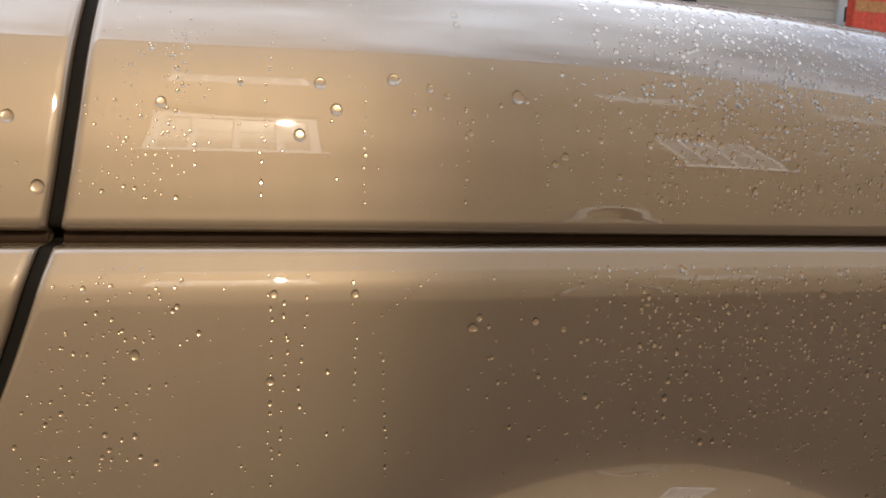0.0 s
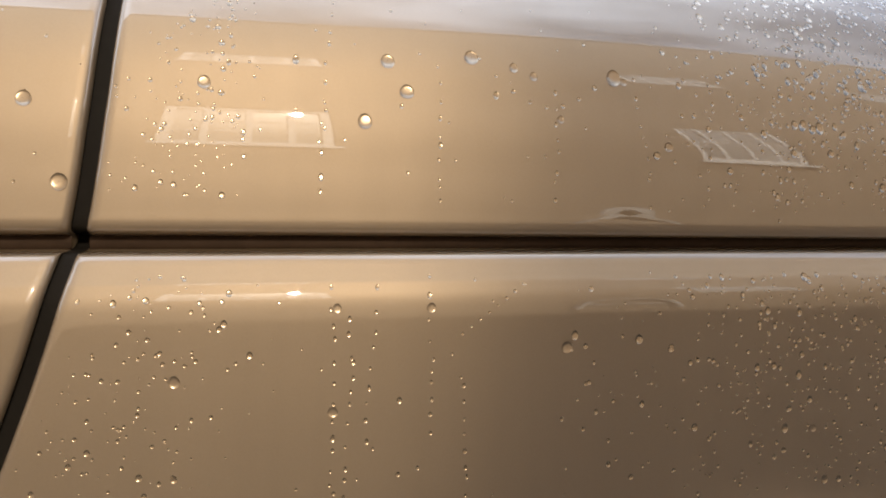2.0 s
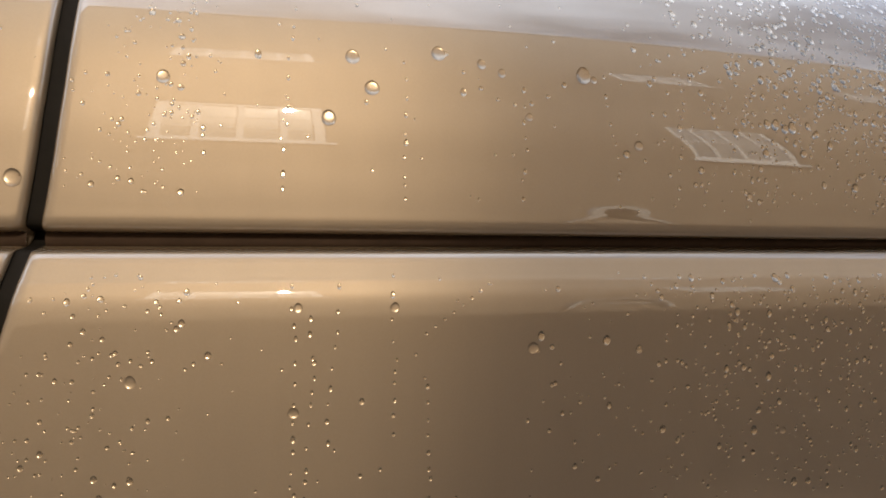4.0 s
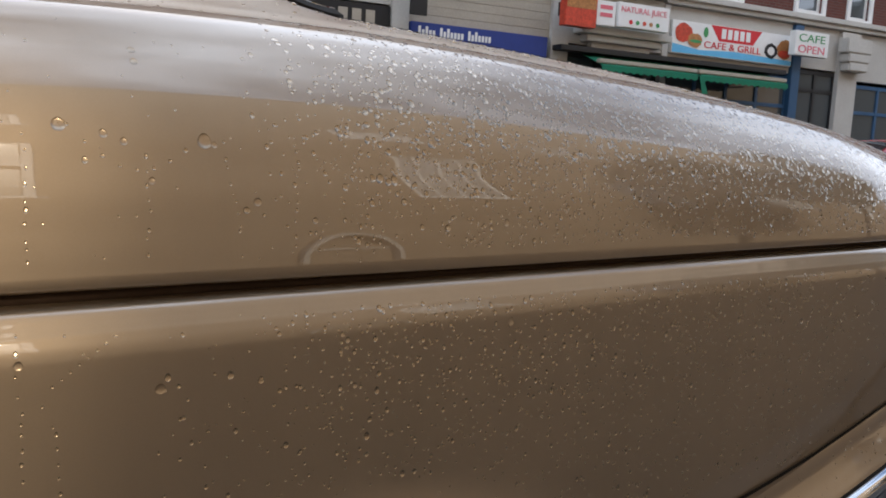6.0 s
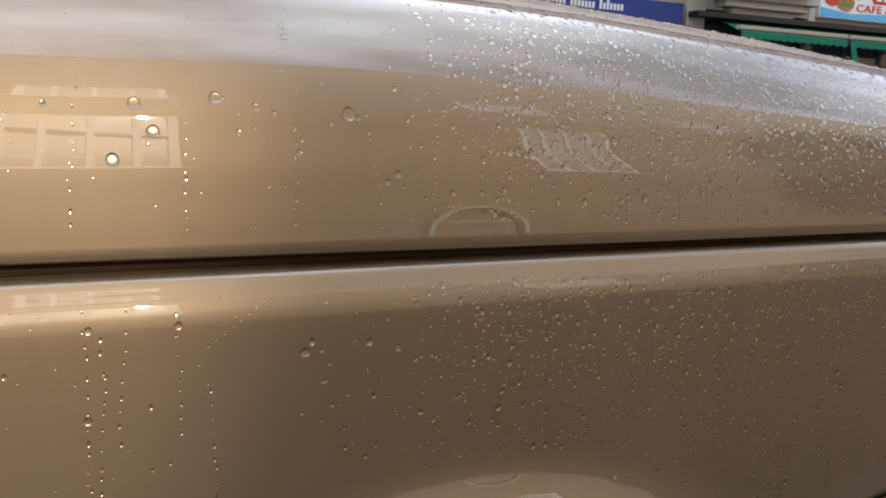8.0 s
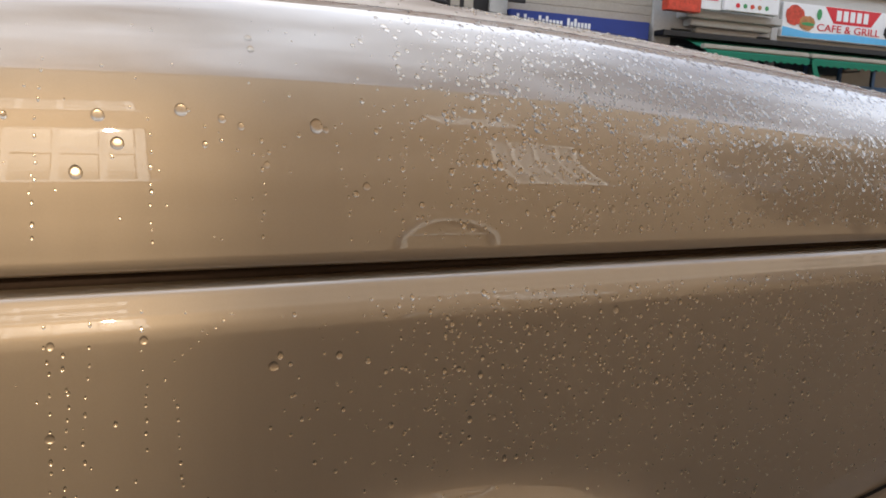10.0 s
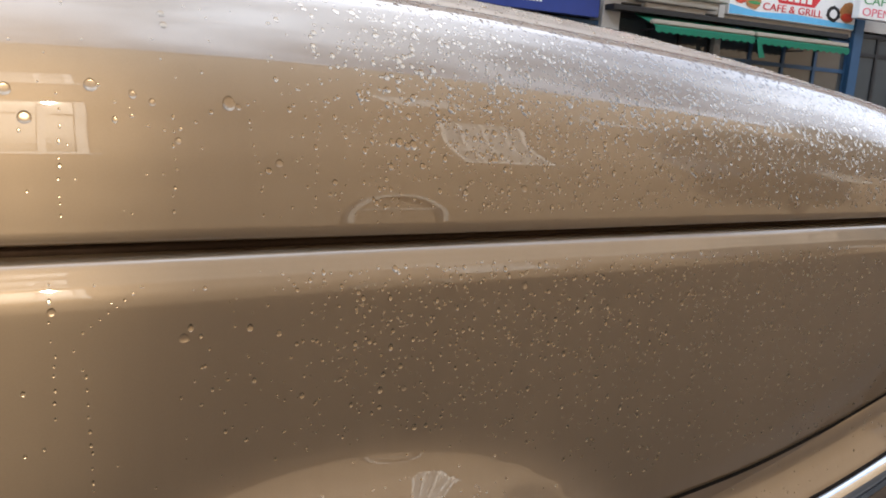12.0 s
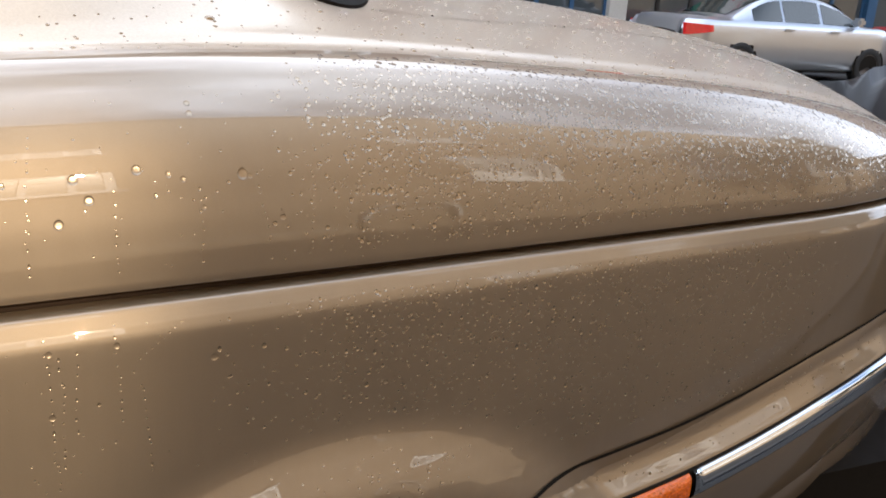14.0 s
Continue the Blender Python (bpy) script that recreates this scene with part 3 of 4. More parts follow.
def sash_window(x0, x1, z0, z1, y, face, parent, cols=2, rows=2, pane=None, bar=0.045):
    """A window in a wall: face is +1 or -1, the way along y that it looks."""
    w = empty("window", "", "")
    w.parent = parent
    a, b = sorted((y - face * 0.06, y - face * 0.12))
    bm = bmesh.new()
    fw = bar * 1.6
    add_box(bm, x0, x0 + fw, a, b, z0, z1)
    add_box(bm, x1 - fw, x1, a, b, z0, z1)
    add_box(bm, x0 + fw, x1 - fw, a, b, z0, z0 + fw)
    add_box(bm, x0 + fw, x1 - fw, a, b, z1 - fw, z1)
    for i in range(1, cols):
        xm = x0 + (x1 - x0) * i / cols
        add_box(bm, xm - bar / 2, xm + bar / 2, a + 0.004, b - 0.004, z0 + fw, z1 - fw)
    for i in range(1, rows):
        zm = z0 + (z1 - z0) * i / rows
        add_box(bm, x0 + fw, x1 - fw, a + 0.008, b - 0.008, zm - bar / 2, zm + bar / 2)
    part("frame", bm, WHITE, w)
    ya, yb = sorted((y - face * 0.10, y - face * 0.11))
    for i in range(cols):
        for j in range(rows):
            px0, px1 = x0 + (x1 - x0) * i / cols, x0 + (x1 - x0) * (i + 1) / cols
            pz0, pz1 = z0 + (z1 - z0) * j / rows, z0 + (z1 - z0) * (j + 1) / rows
            box("pane", px0 + 0.002, px1 - 0.002, ya, yb, pz0 + 0.002, pz1 - 0.002, pane or PANE, w)
    sa, sb = sorted((y + face * 0.07, y - face * 0.12))
    box("sill", x0 - 0.08, x1 + 0.08, sa, sb, z0 - 0.09, z0 - 0.003, WHITE, w)
    return w


BACK_Y, BACK_H = -8.0, 17.6
house = empty("brick_house", "stock brick house with white sash windows, across the pavement", "house")
holes = []
for k in range(-2, 6):
    for z0, z1 in ((3.35, 5.85), (8.3, 9.7)):
        x0 = 0.05 + 6.75 * k if k < 2 else 6.8 + 5.0 * (k - 1)
        holes.append((x0, x0 + 1.85, z0, z1))
wall_holes("wall", -24, 46, 0.11, BACK_H, BACK_Y - 0.35, BACK_Y, holes, TAN_BRICK, house)
for h in holes:
    net = abs(h[0] - 0.05) < 0.1
    sash_window(*h, BACK_Y, 1, house, cols=4, rows=3 if net else 2, pane=CURTAIN_PANE if net else BLIND_PANE, bar=0.08)
box("parapet", -24, 46, BACK_Y - 0.4, BACK_Y + 0.18, BACK_H, BACK_H + 0.35, STUCCO, house, 0.03)
box("plinth", -24, 46, BACK_Y + 0.003, BACK_Y + 0.06, 0.11, 1.15, TAN_BRICK, house, 0.01, "projecting brick plinth")
box("room_back", -24, 46, BACK_Y - 1.2, BACK_Y - 1.0, 0.1, BACK_H, DARK_SHOP, house)
# a low arched opening with a white surround
av = []
for i in range(33):
    a = radians(180 * i / 32)
    for r0, o in ((0.95, 0.02), (0.95, 0.14), (0.85, 0.14), (0.85, 0.02)):
        av.append((5.4 + r0 * 0.78 * math.cos(a), BACK_Y + 0.06 + o, 0.45 + 1.3 * r0 * math.sin(a)))
mesh_ob("arch_surround", av, grid_faces(33, 4), STUCCO, house, "white arched surround")
box("arch_transom", 4.75, 6.05, BACK_Y + 0.062, BACK_Y + 0.12, 0.85, 0.95, STUCCO, house, 0.02)

# ---- a street tree along the pavement, seen in the paint ----
tree = empty("street_tree", "leafy street tree on the pavement behind the car", "tree", at=(15.2, -4.7, 0.11))
tree.scale = (0.62, 0.62, 0.64)
trnd = random.Random(5)


def limb(bm, a, b, r0, r1):
    ax = (b - a).normalized()
    u = ax.orthogonal().normalized()
    v = ax.cross(u)
    rings = []
    for q, r0_ in ((a, r0), (b, r1)):
        rings.append([bm.verts.new(q + (u * math.cos(k * math.pi / 4) + v * math.sin(k * math.pi / 4)) * r0_) for k in range(8)])
    for k in range(8):
        bm.faces.new((rings[0][k], rings[0][(k + 1) % 8], rings[1][(k + 1) % 8], rings[1][k]))


bm = bmesh.new()
limb(bm, Vector((0, 0, -0.1)), Vector((0.1, 0, 4.0)), 0.30, 0.22)
tips = []
for k in range(9):
    a = k * 2.4
    mid_t = Vector((0.1 + 1.6 * math.cos(a), 1.6 * math.sin(a), 6.0 + 0.3 * k))
    end_t = Vector((0.1 + 3.4 * math.cos(a + 0.3), 3.4 * math.sin(a + 0.3), 8.0 + 0.75 * k))
    limb(bm, Vector((0.1, 0, 3.6 + 0.1 * k)), mid_t, 0.12, 0.07)
    limb(bm, mid_t, end_t, 0.07, 0.02)
    tips += [mid_t.lerp(end_t, 0.4), mid_t.lerp(end_t, 0.75), end_t]
part("trunk", bm, mat("bark", (0.10, 0.08, 0.06), 0.9, vary=0.3, bump=0.4), tree)
lv, lf = [], []
for k in range(15000):
    c = trnd.choice(tips) + Vector((trnd.gauss(0, 0.8), trnd.gauss(0, 0.8), trnd.gauss(0, 0.8)))
    n = Vector((trnd.gauss(0, 1), trnd.gauss(0, 1), trnd.gauss(0, 1))).normalized()
    u = n.orthogonal().normalized() * trnd.uniform(0.11, 0.19)
    v = n.cross(u) * 0.8
    i = len(lv)
    lv += [c - u, c - v, c + u, c + v]
    lf.append((i, i + 1, i + 2, i + 3))
mesh_ob("crown", lv, lf, mat("leaves", (0.05, 0.055, 0.02), 0.6, vary=0.4, scale=0.8), tree)


# added plain blocks, unseen, close both street ends and hide the low sky
for xa, xb in ((58.0, 66.0), (-66.0, -58.0)):
    end = empty("end_sky_screen", "plain brown brick block added to hide the low sky at the street's end", "house")
    box("wall", xa, xb, -30, 34, -0.05, 13.0, TAN_BRICK, end, 0.02)
    box("roof", xa - 0.2, xb + 0.2, -30.2, 34.2, 13.0, 13.4, STUCCO, end, 0.03)

# ---- terrace of shops across the road ----
FY = 16.0
terrace = empty("shop_terrace", "red brick terrace with white cornice and ground floor shops", "building")
UP_WINDOWS = [(11.25, 12.0), (12.75, 13.5), (15.85, 16.55), (18.7, 19.65), (20.8, 21.6), (23.2, 24.0), (7.2, 8.0), (9.0, 9.8), (4.6, 5.4)]
up_holes = [(a, b, z, z + 1.75) for a, b in UP_WINDOWS for z in (5.0, 8.2, 11.6)]
wall_holes("upper_wall", -40, 60, 4.95, 14.4, FY, FY + 0.4, up_holes, RED_BRICK, terrace)
for h in up_holes:
    sash_window(*h, FY, -1, terrace, cols=1, rows=2)
for a, b in UP_WINDOWS:
    for z in (5.0, 8.2, 11.6):
        box("surround", a - 0.14, a - 0.003, FY - 0.06, FY - 0.003, z - 0.05, z + 1.95, WHITE, terrace)
        box("surround", b + 0.003, b + 0.14, FY - 0.06, FY - 0.003, z - 0.05, z + 1.95, WHITE, terrace)
box("roof_cornice", -40, 60, FY - 0.25, FY + 0.45, 14.4, 14.8, STUCCO, terrace, 0.03)
box("room_back", -40, 60, FY + 1.6, FY + 1.8, 0.1, 14.2, DARK_SHOP, terrace)
# cornice in its steps, over each shop
for a, b, z0, z1, out in ((-40, 6.3, 4.62, 4.88, 0.22), (6.3, 11.2, 4.60, 4.86, 0.22), (11.2, 14.04, 4.68, 4.93, 0.55), (14.04, 60, 4.64, 4.90, 0.25)):
    bm = bmesh.new()
    add_box(bm, a + 0.002, b - 0.002, FY - out, FY + 0.3, z0 + 0.12, z1, 0.015)
    add_box(bm, a + 0.002, b - 0.002, FY - out + 0.09, FY + 0.3, z0, z0 + 0.119, 0.01)
    part("cornice", bm, STUCCO, terrace, "projecting white cornice")
# ground floor piers and fascias
for a, b, mt in ((-40, 4.5, STUCCO), (6.72, 7.12, STUCCO), (10.72, 11.2, STUCCO), (14.0, 14.2, STUCCO), (18.62, 18.95, BLUE_JOINERY), (20.5, 21.3, STUCCO), (26, 60, STUCCO)):
    box("pier", a, b, FY - 0.12, FY + 0.4, 0.11, 4.6, mt, terrace, 0.01)
box("fascia_wall", 4.5, 6.72, FY, FY + 0.3, 3.75, 4.6, STUCCO, terrace)
for i in range(6):
    box("fascia_board", 7.122, 10.718, FY - 0.02 - 0.004 * (i % 2), FY + 0.3, 3.45 + 0.19 * i, 3.45 + 0.19 * i + 0.186, BEIGE, terrace, 0.004)
box("fascia_wall", 11.2, 14.0, FY - 0.1, FY + 0.3, 3.4, 4.66, STUCCO, terrace)
box("fascia_wall", 14.2, 18.62, FY, FY + 0.3, 3.3, 4.62, STUCCO, terrace)
box("fascia_wall", 18.95, 20.5, FY, FY + 0.3, 3.5, 4.62, STUCCO, terrace)
box("fascia_wall", 21.3, 26.0, FY, FY + 0.3, 3.3, 4.62, STUCCO, terrace)
bm = bmesh.new()
for i, (a, b, z0, z1, out) in enumerate(((11.3, 13.95, 3.62, 3.78, 0.55), (11.5, 13.75, 3.46, 3.615, 0.42), (11.75, 13.5, 3.33, 3.455, 0.28))):
    add_box(bm, a, b, FY - out, FY - 0.103, z0, z1, 0.02)
part("bay_corbel", bm, STUCCO, terrace, "stepped white corbel under the bay")
bm = bmesh.new()
for z0, z1, x0, x1 in ((4.0, 4.4, 20.35, 21.4), (3.75, 3.99, 20.45, 21.35), (3.5, 3.74, 20.5, 21.3)):
    add_box(bm, x0, x1, FY - 0.45, FY - 0.125, z0, z1, 0.03)
part("capital", bm, STUCCO, terrace, "white stone capital")


def shopfront(x0, x1, z1, cols, material, transom, parent):
    s = empty("shopfront", "", "")
    s.parent = parent
    bm = bmesh.new()
    for i in range(cols + 1):
        xm = x0 + (x1 - x0) * i / cols
        add_box(bm, xm - 0.05, xm + 0.05, FY + 0.02, FY + 0.12, 0.11, z1)
    for z in (0.5, transom, z1 - 0.06):
        add_box(bm, x0, x1, FY + 0.025, FY + 0.115, z - 0.05, z + 0.05)
    part("frame", bm, material, s)
    box("stallriser", x0, x1, FY + 0.03, FY + 0.11, 0.11, 0.45, material, s)
    for i in range(cols):
        a, b = x0 + (x1 - x0) * i / cols + 0.05, x0 + (x1 - x0) * (i + 1) / cols - 0.05
        box("pane", a, b, FY + 0.06, FY + 0.07, 0.55, z1 - 0.1, PANE, s)
    return s


shopfront(4.5, 6.72, 3.2, 2, BLACK, 2.5, terrace)
shopfront(7.12, 10.72, 2.95, 4, BLUE_JOINERY, 2.4, terrace)
shopfront(11.2, 14.0, 3.2, 3, BLACK, 2.4, terrace)
shopfront(14.2, 18.62, 3.2, 4, BLUE_JOINERY, 2.4, terrace)
shopfront(18.95, 20.5, 3.45, 2, BLACK, 2.9, terrace)
shopfront(21.3, 26.0, 3.2, 4, BLUE_JOINERY, 2.4, terrace)
for a, b, z0, z1, mt in ((19.05, 19.65, 1.2, 2.8, CREAM), (19.8, 20.4, 2.95, 3.3, CREAM), (19.75, 20.4, 1.3, 2.2, PURPLE), (15.5, 16.2, 1.2, 2.2, CREAM)):
    box("blind", a, b, FY + 0.16, FY + 0.17, z0, z1, mt, terrace)


def lettering(text, x, y, z, height, width, material, parent):
    """Flat raised letters facing -y, from the left end of their line."""
    cu = bpy.data.curves.new("lettering", "FONT")
    cu.body, cu.size, cu.extrude = text, 1.0, 0.004
    tmp = new("lettering", cu)
    dg = bpy.context.evaluated_depsgraph_get()
    me = bpy.data.meshes.new_from_object(tmp.evaluated_get(dg))
    bpy.data.objects.remove(tmp)
    co = np.array([v.co for v in me.vertices])
    lo, hi = co.min(0), co.max(0)
    me.transform(Matrix.Translation((x, y, z)) @ pose(0, 0, 0, 90) @ Matrix.Diagonal((width / (hi[0] - lo[0]), height / (hi[1] - lo[1]), 1, 1)) @ Matrix.Translation((-lo[0], -lo[1], 0)))
    me.materials.clear()
    me.materials.append(material)
    ob = new("lettering", me)
    ob.parent = parent
    return ob


def blob_disc(name, x, y, z, rx, rz, material, parent, n=24, wob=0.08, seed=1):
    rnd = random.Random(seed)
    vv = []
    for k in range(n):
        a = 2 * math.pi * k / n
        q = 1 + wob * (rnd.random() - 0.5) * 2
        vv.append((x + rx * q * math.cos(a), y, z + rz * q * math.sin(a)))
    vv += [(p[0], y + 0.004, p[2]) for p in vv]
    ff = [tuple(range(n))] + [(i, n + i, n + (i + 1) % n, (i + 1) % n) for i in range(n)]
    return mesh_ob(name, vv, ff, material, parent)


def slab(name, pts, y, depth, material, parent):
    """A flat plate facing -y with the given outline in x and z."""
    n = len(pts)
    vv = [(x, y, z) for x, z in pts] + [(x, y + depth, z) for x, z in pts]
    ff = [tuple(range(n)), tuple(range(2 * n - 1, n - 1, -1))] + [(i, n + i, n + (i + 1) % n, (i + 1) % n) for i in range(n)]
    return mesh_ob(name, vv, ff, material, parent)


# blue studio sign, its name as plain bars
sign = empty("blue_sign", "dark blue shop sign with a white line of lettering", "sign", at=(0, 0, 0))
box("board", 7.14, 10.57, FY - 0.20, FY - 0.03, 2.98, 3.45, BLUE_SIGN, sign, 0.01)
xb = 7.30
for wch in (0.50, 0.62, 0.60):
    k = int(wch / 0.085)
    for i in range(k):
        box("bar", xb + i * 0.085, xb + i * 0.085 + 0.06, FY - 0.208, FY - 0.203, 3.17, 3.17 + (0.20 if i in (0, 2) else 0.13), SIGN_WHITE, sign)
    xb += k * 0.085 + 0.09
# black sign boards
sign = empty("black_sign", "black shop fascia board with grey lettering", "sign")
box("board", 4.55, 6.70, FY - 0.08, FY - 0.01, 3.18, 3.70, BLACK, sign, 0.01)
for i in range(3):
    box("bar", 5.55 + 0.3 * i, 5.75 + 0.3 * i, FY - 0.09, FY - 0.083, 3.32, 3.58, BEIGE, sign)
sign = empty("projecting_sign", "narrow black sign hung on the pier", "sign")
box("board", 6.92, 7.30, FY - 0.62, FY - 0.55, 3.52, 4.28, BLACK, sign, 0.01)
box("bracket", 7.05, 7.10, FY - 0.55, FY - 0.12, 4.15, 4.20, BLACK, sign)
# juice sign on the bay
sign = empty("juice_sign", "white box sign with pink lettering and small fruit", "sign")
box("case", 12.08, 13.6, FY - 0.78, FY - 0.56, 3.80, 4.36, SIGN_WHITE, sign, 0.015)
lettering("NATURAL JUICE", 12.16, FY - 0.786, 4.10, 0.17, 1.34, SIGN_PINK, sign)
for i, mt in enumerate((SIGN_RED, SIGN_GREEN, FOOD_RED, FOOD_BROWN, SIGN_GREEN)):
    blob_disc("fruit", 12.45 + 0.2 * i, FY - 0.786, 3.93, 0.055, 0.05, mt, sign, seed=i)
box("side_case", 11.5, 12.05, FY - 0.72, FY - 0.56, 3.78, 4.34, SIGN_WHITE, sign, 0.015)
for z in (4.15, 3.98):
    box("bar", 11.6, 11.95, FY - 0.727, FY - 0.722, z, z + 0.09, SIGN_PINK, sign)
box("picture_case", 10.6, 11.46, FY - 0.80, FY - 0.56, 3.68, 4.36, FOOD_RED, sign, 0.015)
box("picture_band", 10.63, 11.43, FY - 0.806, FY - 0.803, 4.08, 4.3, FOOD_BROWN, sign)
box("back_rail", 10.6, 13.6, FY - 0.56, FY - 0.50, 3.9, 4.2, BLACK, sign)
# cafe sign
sign = empty("cafe_sign", "wide white cafe sign with red, blue and food pictures", "sign")
SY = FY - 0.14
box("board", 14.28, 18.54, SY, SY + 0.13, 3.46, 4.27, SIGN_WHITE, sign, 0.01)
slab("red_panel", [(15.55, 4.26), (17.35, 4.26), (17.05, 3.88), (15.85, 3.88)], SY - 0.006, 0.003, SIGN_RED, sign)
slab("blue_band", [(14.3, 3.48), (18.52, 3.48), (18.52, 3.60), (16.4, 3.66), (15.2, 3.60), (14.3, 3.70)], SY - 0.006, 0.003, SIGN_CYAN, sign)
for i in range(5):
    box("bar", 15.92 + 0.215 * i, 16.07 + 0.215 * i, SY - 0.012, SY - 0.007, 3.95, 4.20, SIGN_WHITE, sign)
lettering("CAFE & GRILL", 15.35, SY - 0.011, 3.67, 0.17, 2.0, SIGN_RED, sign)
blob_disc("picture", 14.65, SY - 0.012, 3.98, 0.30, 0.23, FOOD_RED, sign, seed=4)
blob_disc("picture", 15.02, SY - 0.018, 3.82, 0.24, 0.17, FOOD_BROWN, sign, seed=5)
blob_disc("picture", 15.05, SY - 0.024, 3.80, 0.20, 0.04, SIGN_GREEN, sign, seed=6)
blob_disc("leaf", 15.38, SY - 0.012, 4.06, 0.08, 0.13, SIGN_GREEN, sign, seed=7)
blob_disc("picture", 17.72, SY - 0.012, 3.80, 0.24, 0.20, BLACK, sign, seed=8)
blob_disc("plate", 17.72, SY - 0.018, 3.80, 0.13, 0.11, SIGN_WHITE, sign, seed=9)
blob_disc("picture", 18.22, SY - 0.015, 3.88, 0.27, 0.26, FOOD_BROWN, sign, seed=10)
blob_disc("picture", 18.22, SY - 0.021, 3.76, 0.22, 0.10, FOOD_RED, sign, seed=11)
# cafe open box
sign = empty("open_sign", "small pale box sign reading cafe open", "sign")
box("case", 18.08, 19.36, FY - 0.62, FY - 0.40, 3.72, 4.36, SIGN_WHITE, sign, 0.015)
lettering("CAFE", 18.2, FY - 0.626, 4.08, 0.2, 1.0, SIGN_GREEN, sign)
lettering("OPEN", 18.2, FY - 0.626, 3.79, 0.2, 1.0, SIGN_PINK, sign)
box("bracket", 18.7, 18.76, FY - 0.40, FY - 0.10, 4.0, 4.06, BLACK, sign)


def awning(x0, x1, z_back, z_front, parent):
    n = 2 * int((x1 - x0) / 0.2)
    yf, yb = FY - 1.0, FY - 0.13
    vv = [(x0, yb, z_back), (x1, yb, z_back), (x1, yf, z_front + 0.16), (x0, yf, z_front + 0.16)]
    vv += [(x, y, z - 0.012) for x, y, z in vv]
    mesh_ob("canvas", vv, [(0, 1, 2, 3), (7, 6, 5, 4), (0, 3, 7, 4), (1, 5, 6, 2)], GREEN, parent)
    sv2, sf = [], []
    for i in range(n + 1):
        x = x0 + (x1 - x0) * i / n
        sv2 += [(x, yf - 0.004, z_front + 0.16), (x, yf - 0.004, z_front + (0.0 if i % 2 else 0.045))]
    sv2 += [(a, b + 0.008, c) for a, b, c in sv2]
    m = 2 * (n + 1)
    for i in range(n):
        sf += [(2 * i, 2 * i + 1, 2 * i + 3, 2 * i + 2), (m + 2 * i, m + 2 * i + 2, m + 2 * i + 3, m + 2 * i + 1), (2 * i + 1, m + 2 * i + 1, m + 2 * i + 3, 2 * i + 3)]
    mesh_ob("valance", sv2, sf, GREEN, parent, "scalloped green valance")
    box("cassette", x0 - 0.03, x1 + 0.03, yf + 0.05, yf + 0.2, z_front + 0.20, z_front + 0.30, BEIGE, parent, 0.02)
    for x in (x0 + 0.25, x1 - 0.25):
        box("arm", x - 0.02, x + 0.02, yf + 0.05, yb, z_front + 0.10, z_front + 0.14, BLACK, parent)


for a, b in ((11.55, 14.44), (14.56, 17.52)):
    aw = empty("awning", "dark green canvas shop awning with a scalloped edge", "awning", "shop awnings")
    awning(a, b, 3.2, 2.72, aw)
box("awning_board", 10.75, 18.0, FY - 0.5, FY - 0.125, 3.18, 3.30, BLACK, terrace, 0.01)
flap = empty("awning_flap", "loose green flap hanging between the awnings", "awning")
slab("cloth", [(14.46, 2.86), (14.56, 2.86), (14.78, 2.44), (14.60, 2.42)], FY - 1.03, 0.012, GREEN, flap)


# ---- parked cars beyond ----
ROOF_U = [0.0, 0.06, 0.25, 0.95, 1.25, 1.75, 2.3, 2.9, 3.35, 4.05, 4.6, 4.92, 5.03]
ROOF_Z = [0.80, 0.97, 1.03, 1.07, 1.20, 1.42, 1.485, 1.48, 1.38, 1.05, 0.97, 0.82, 0.55]


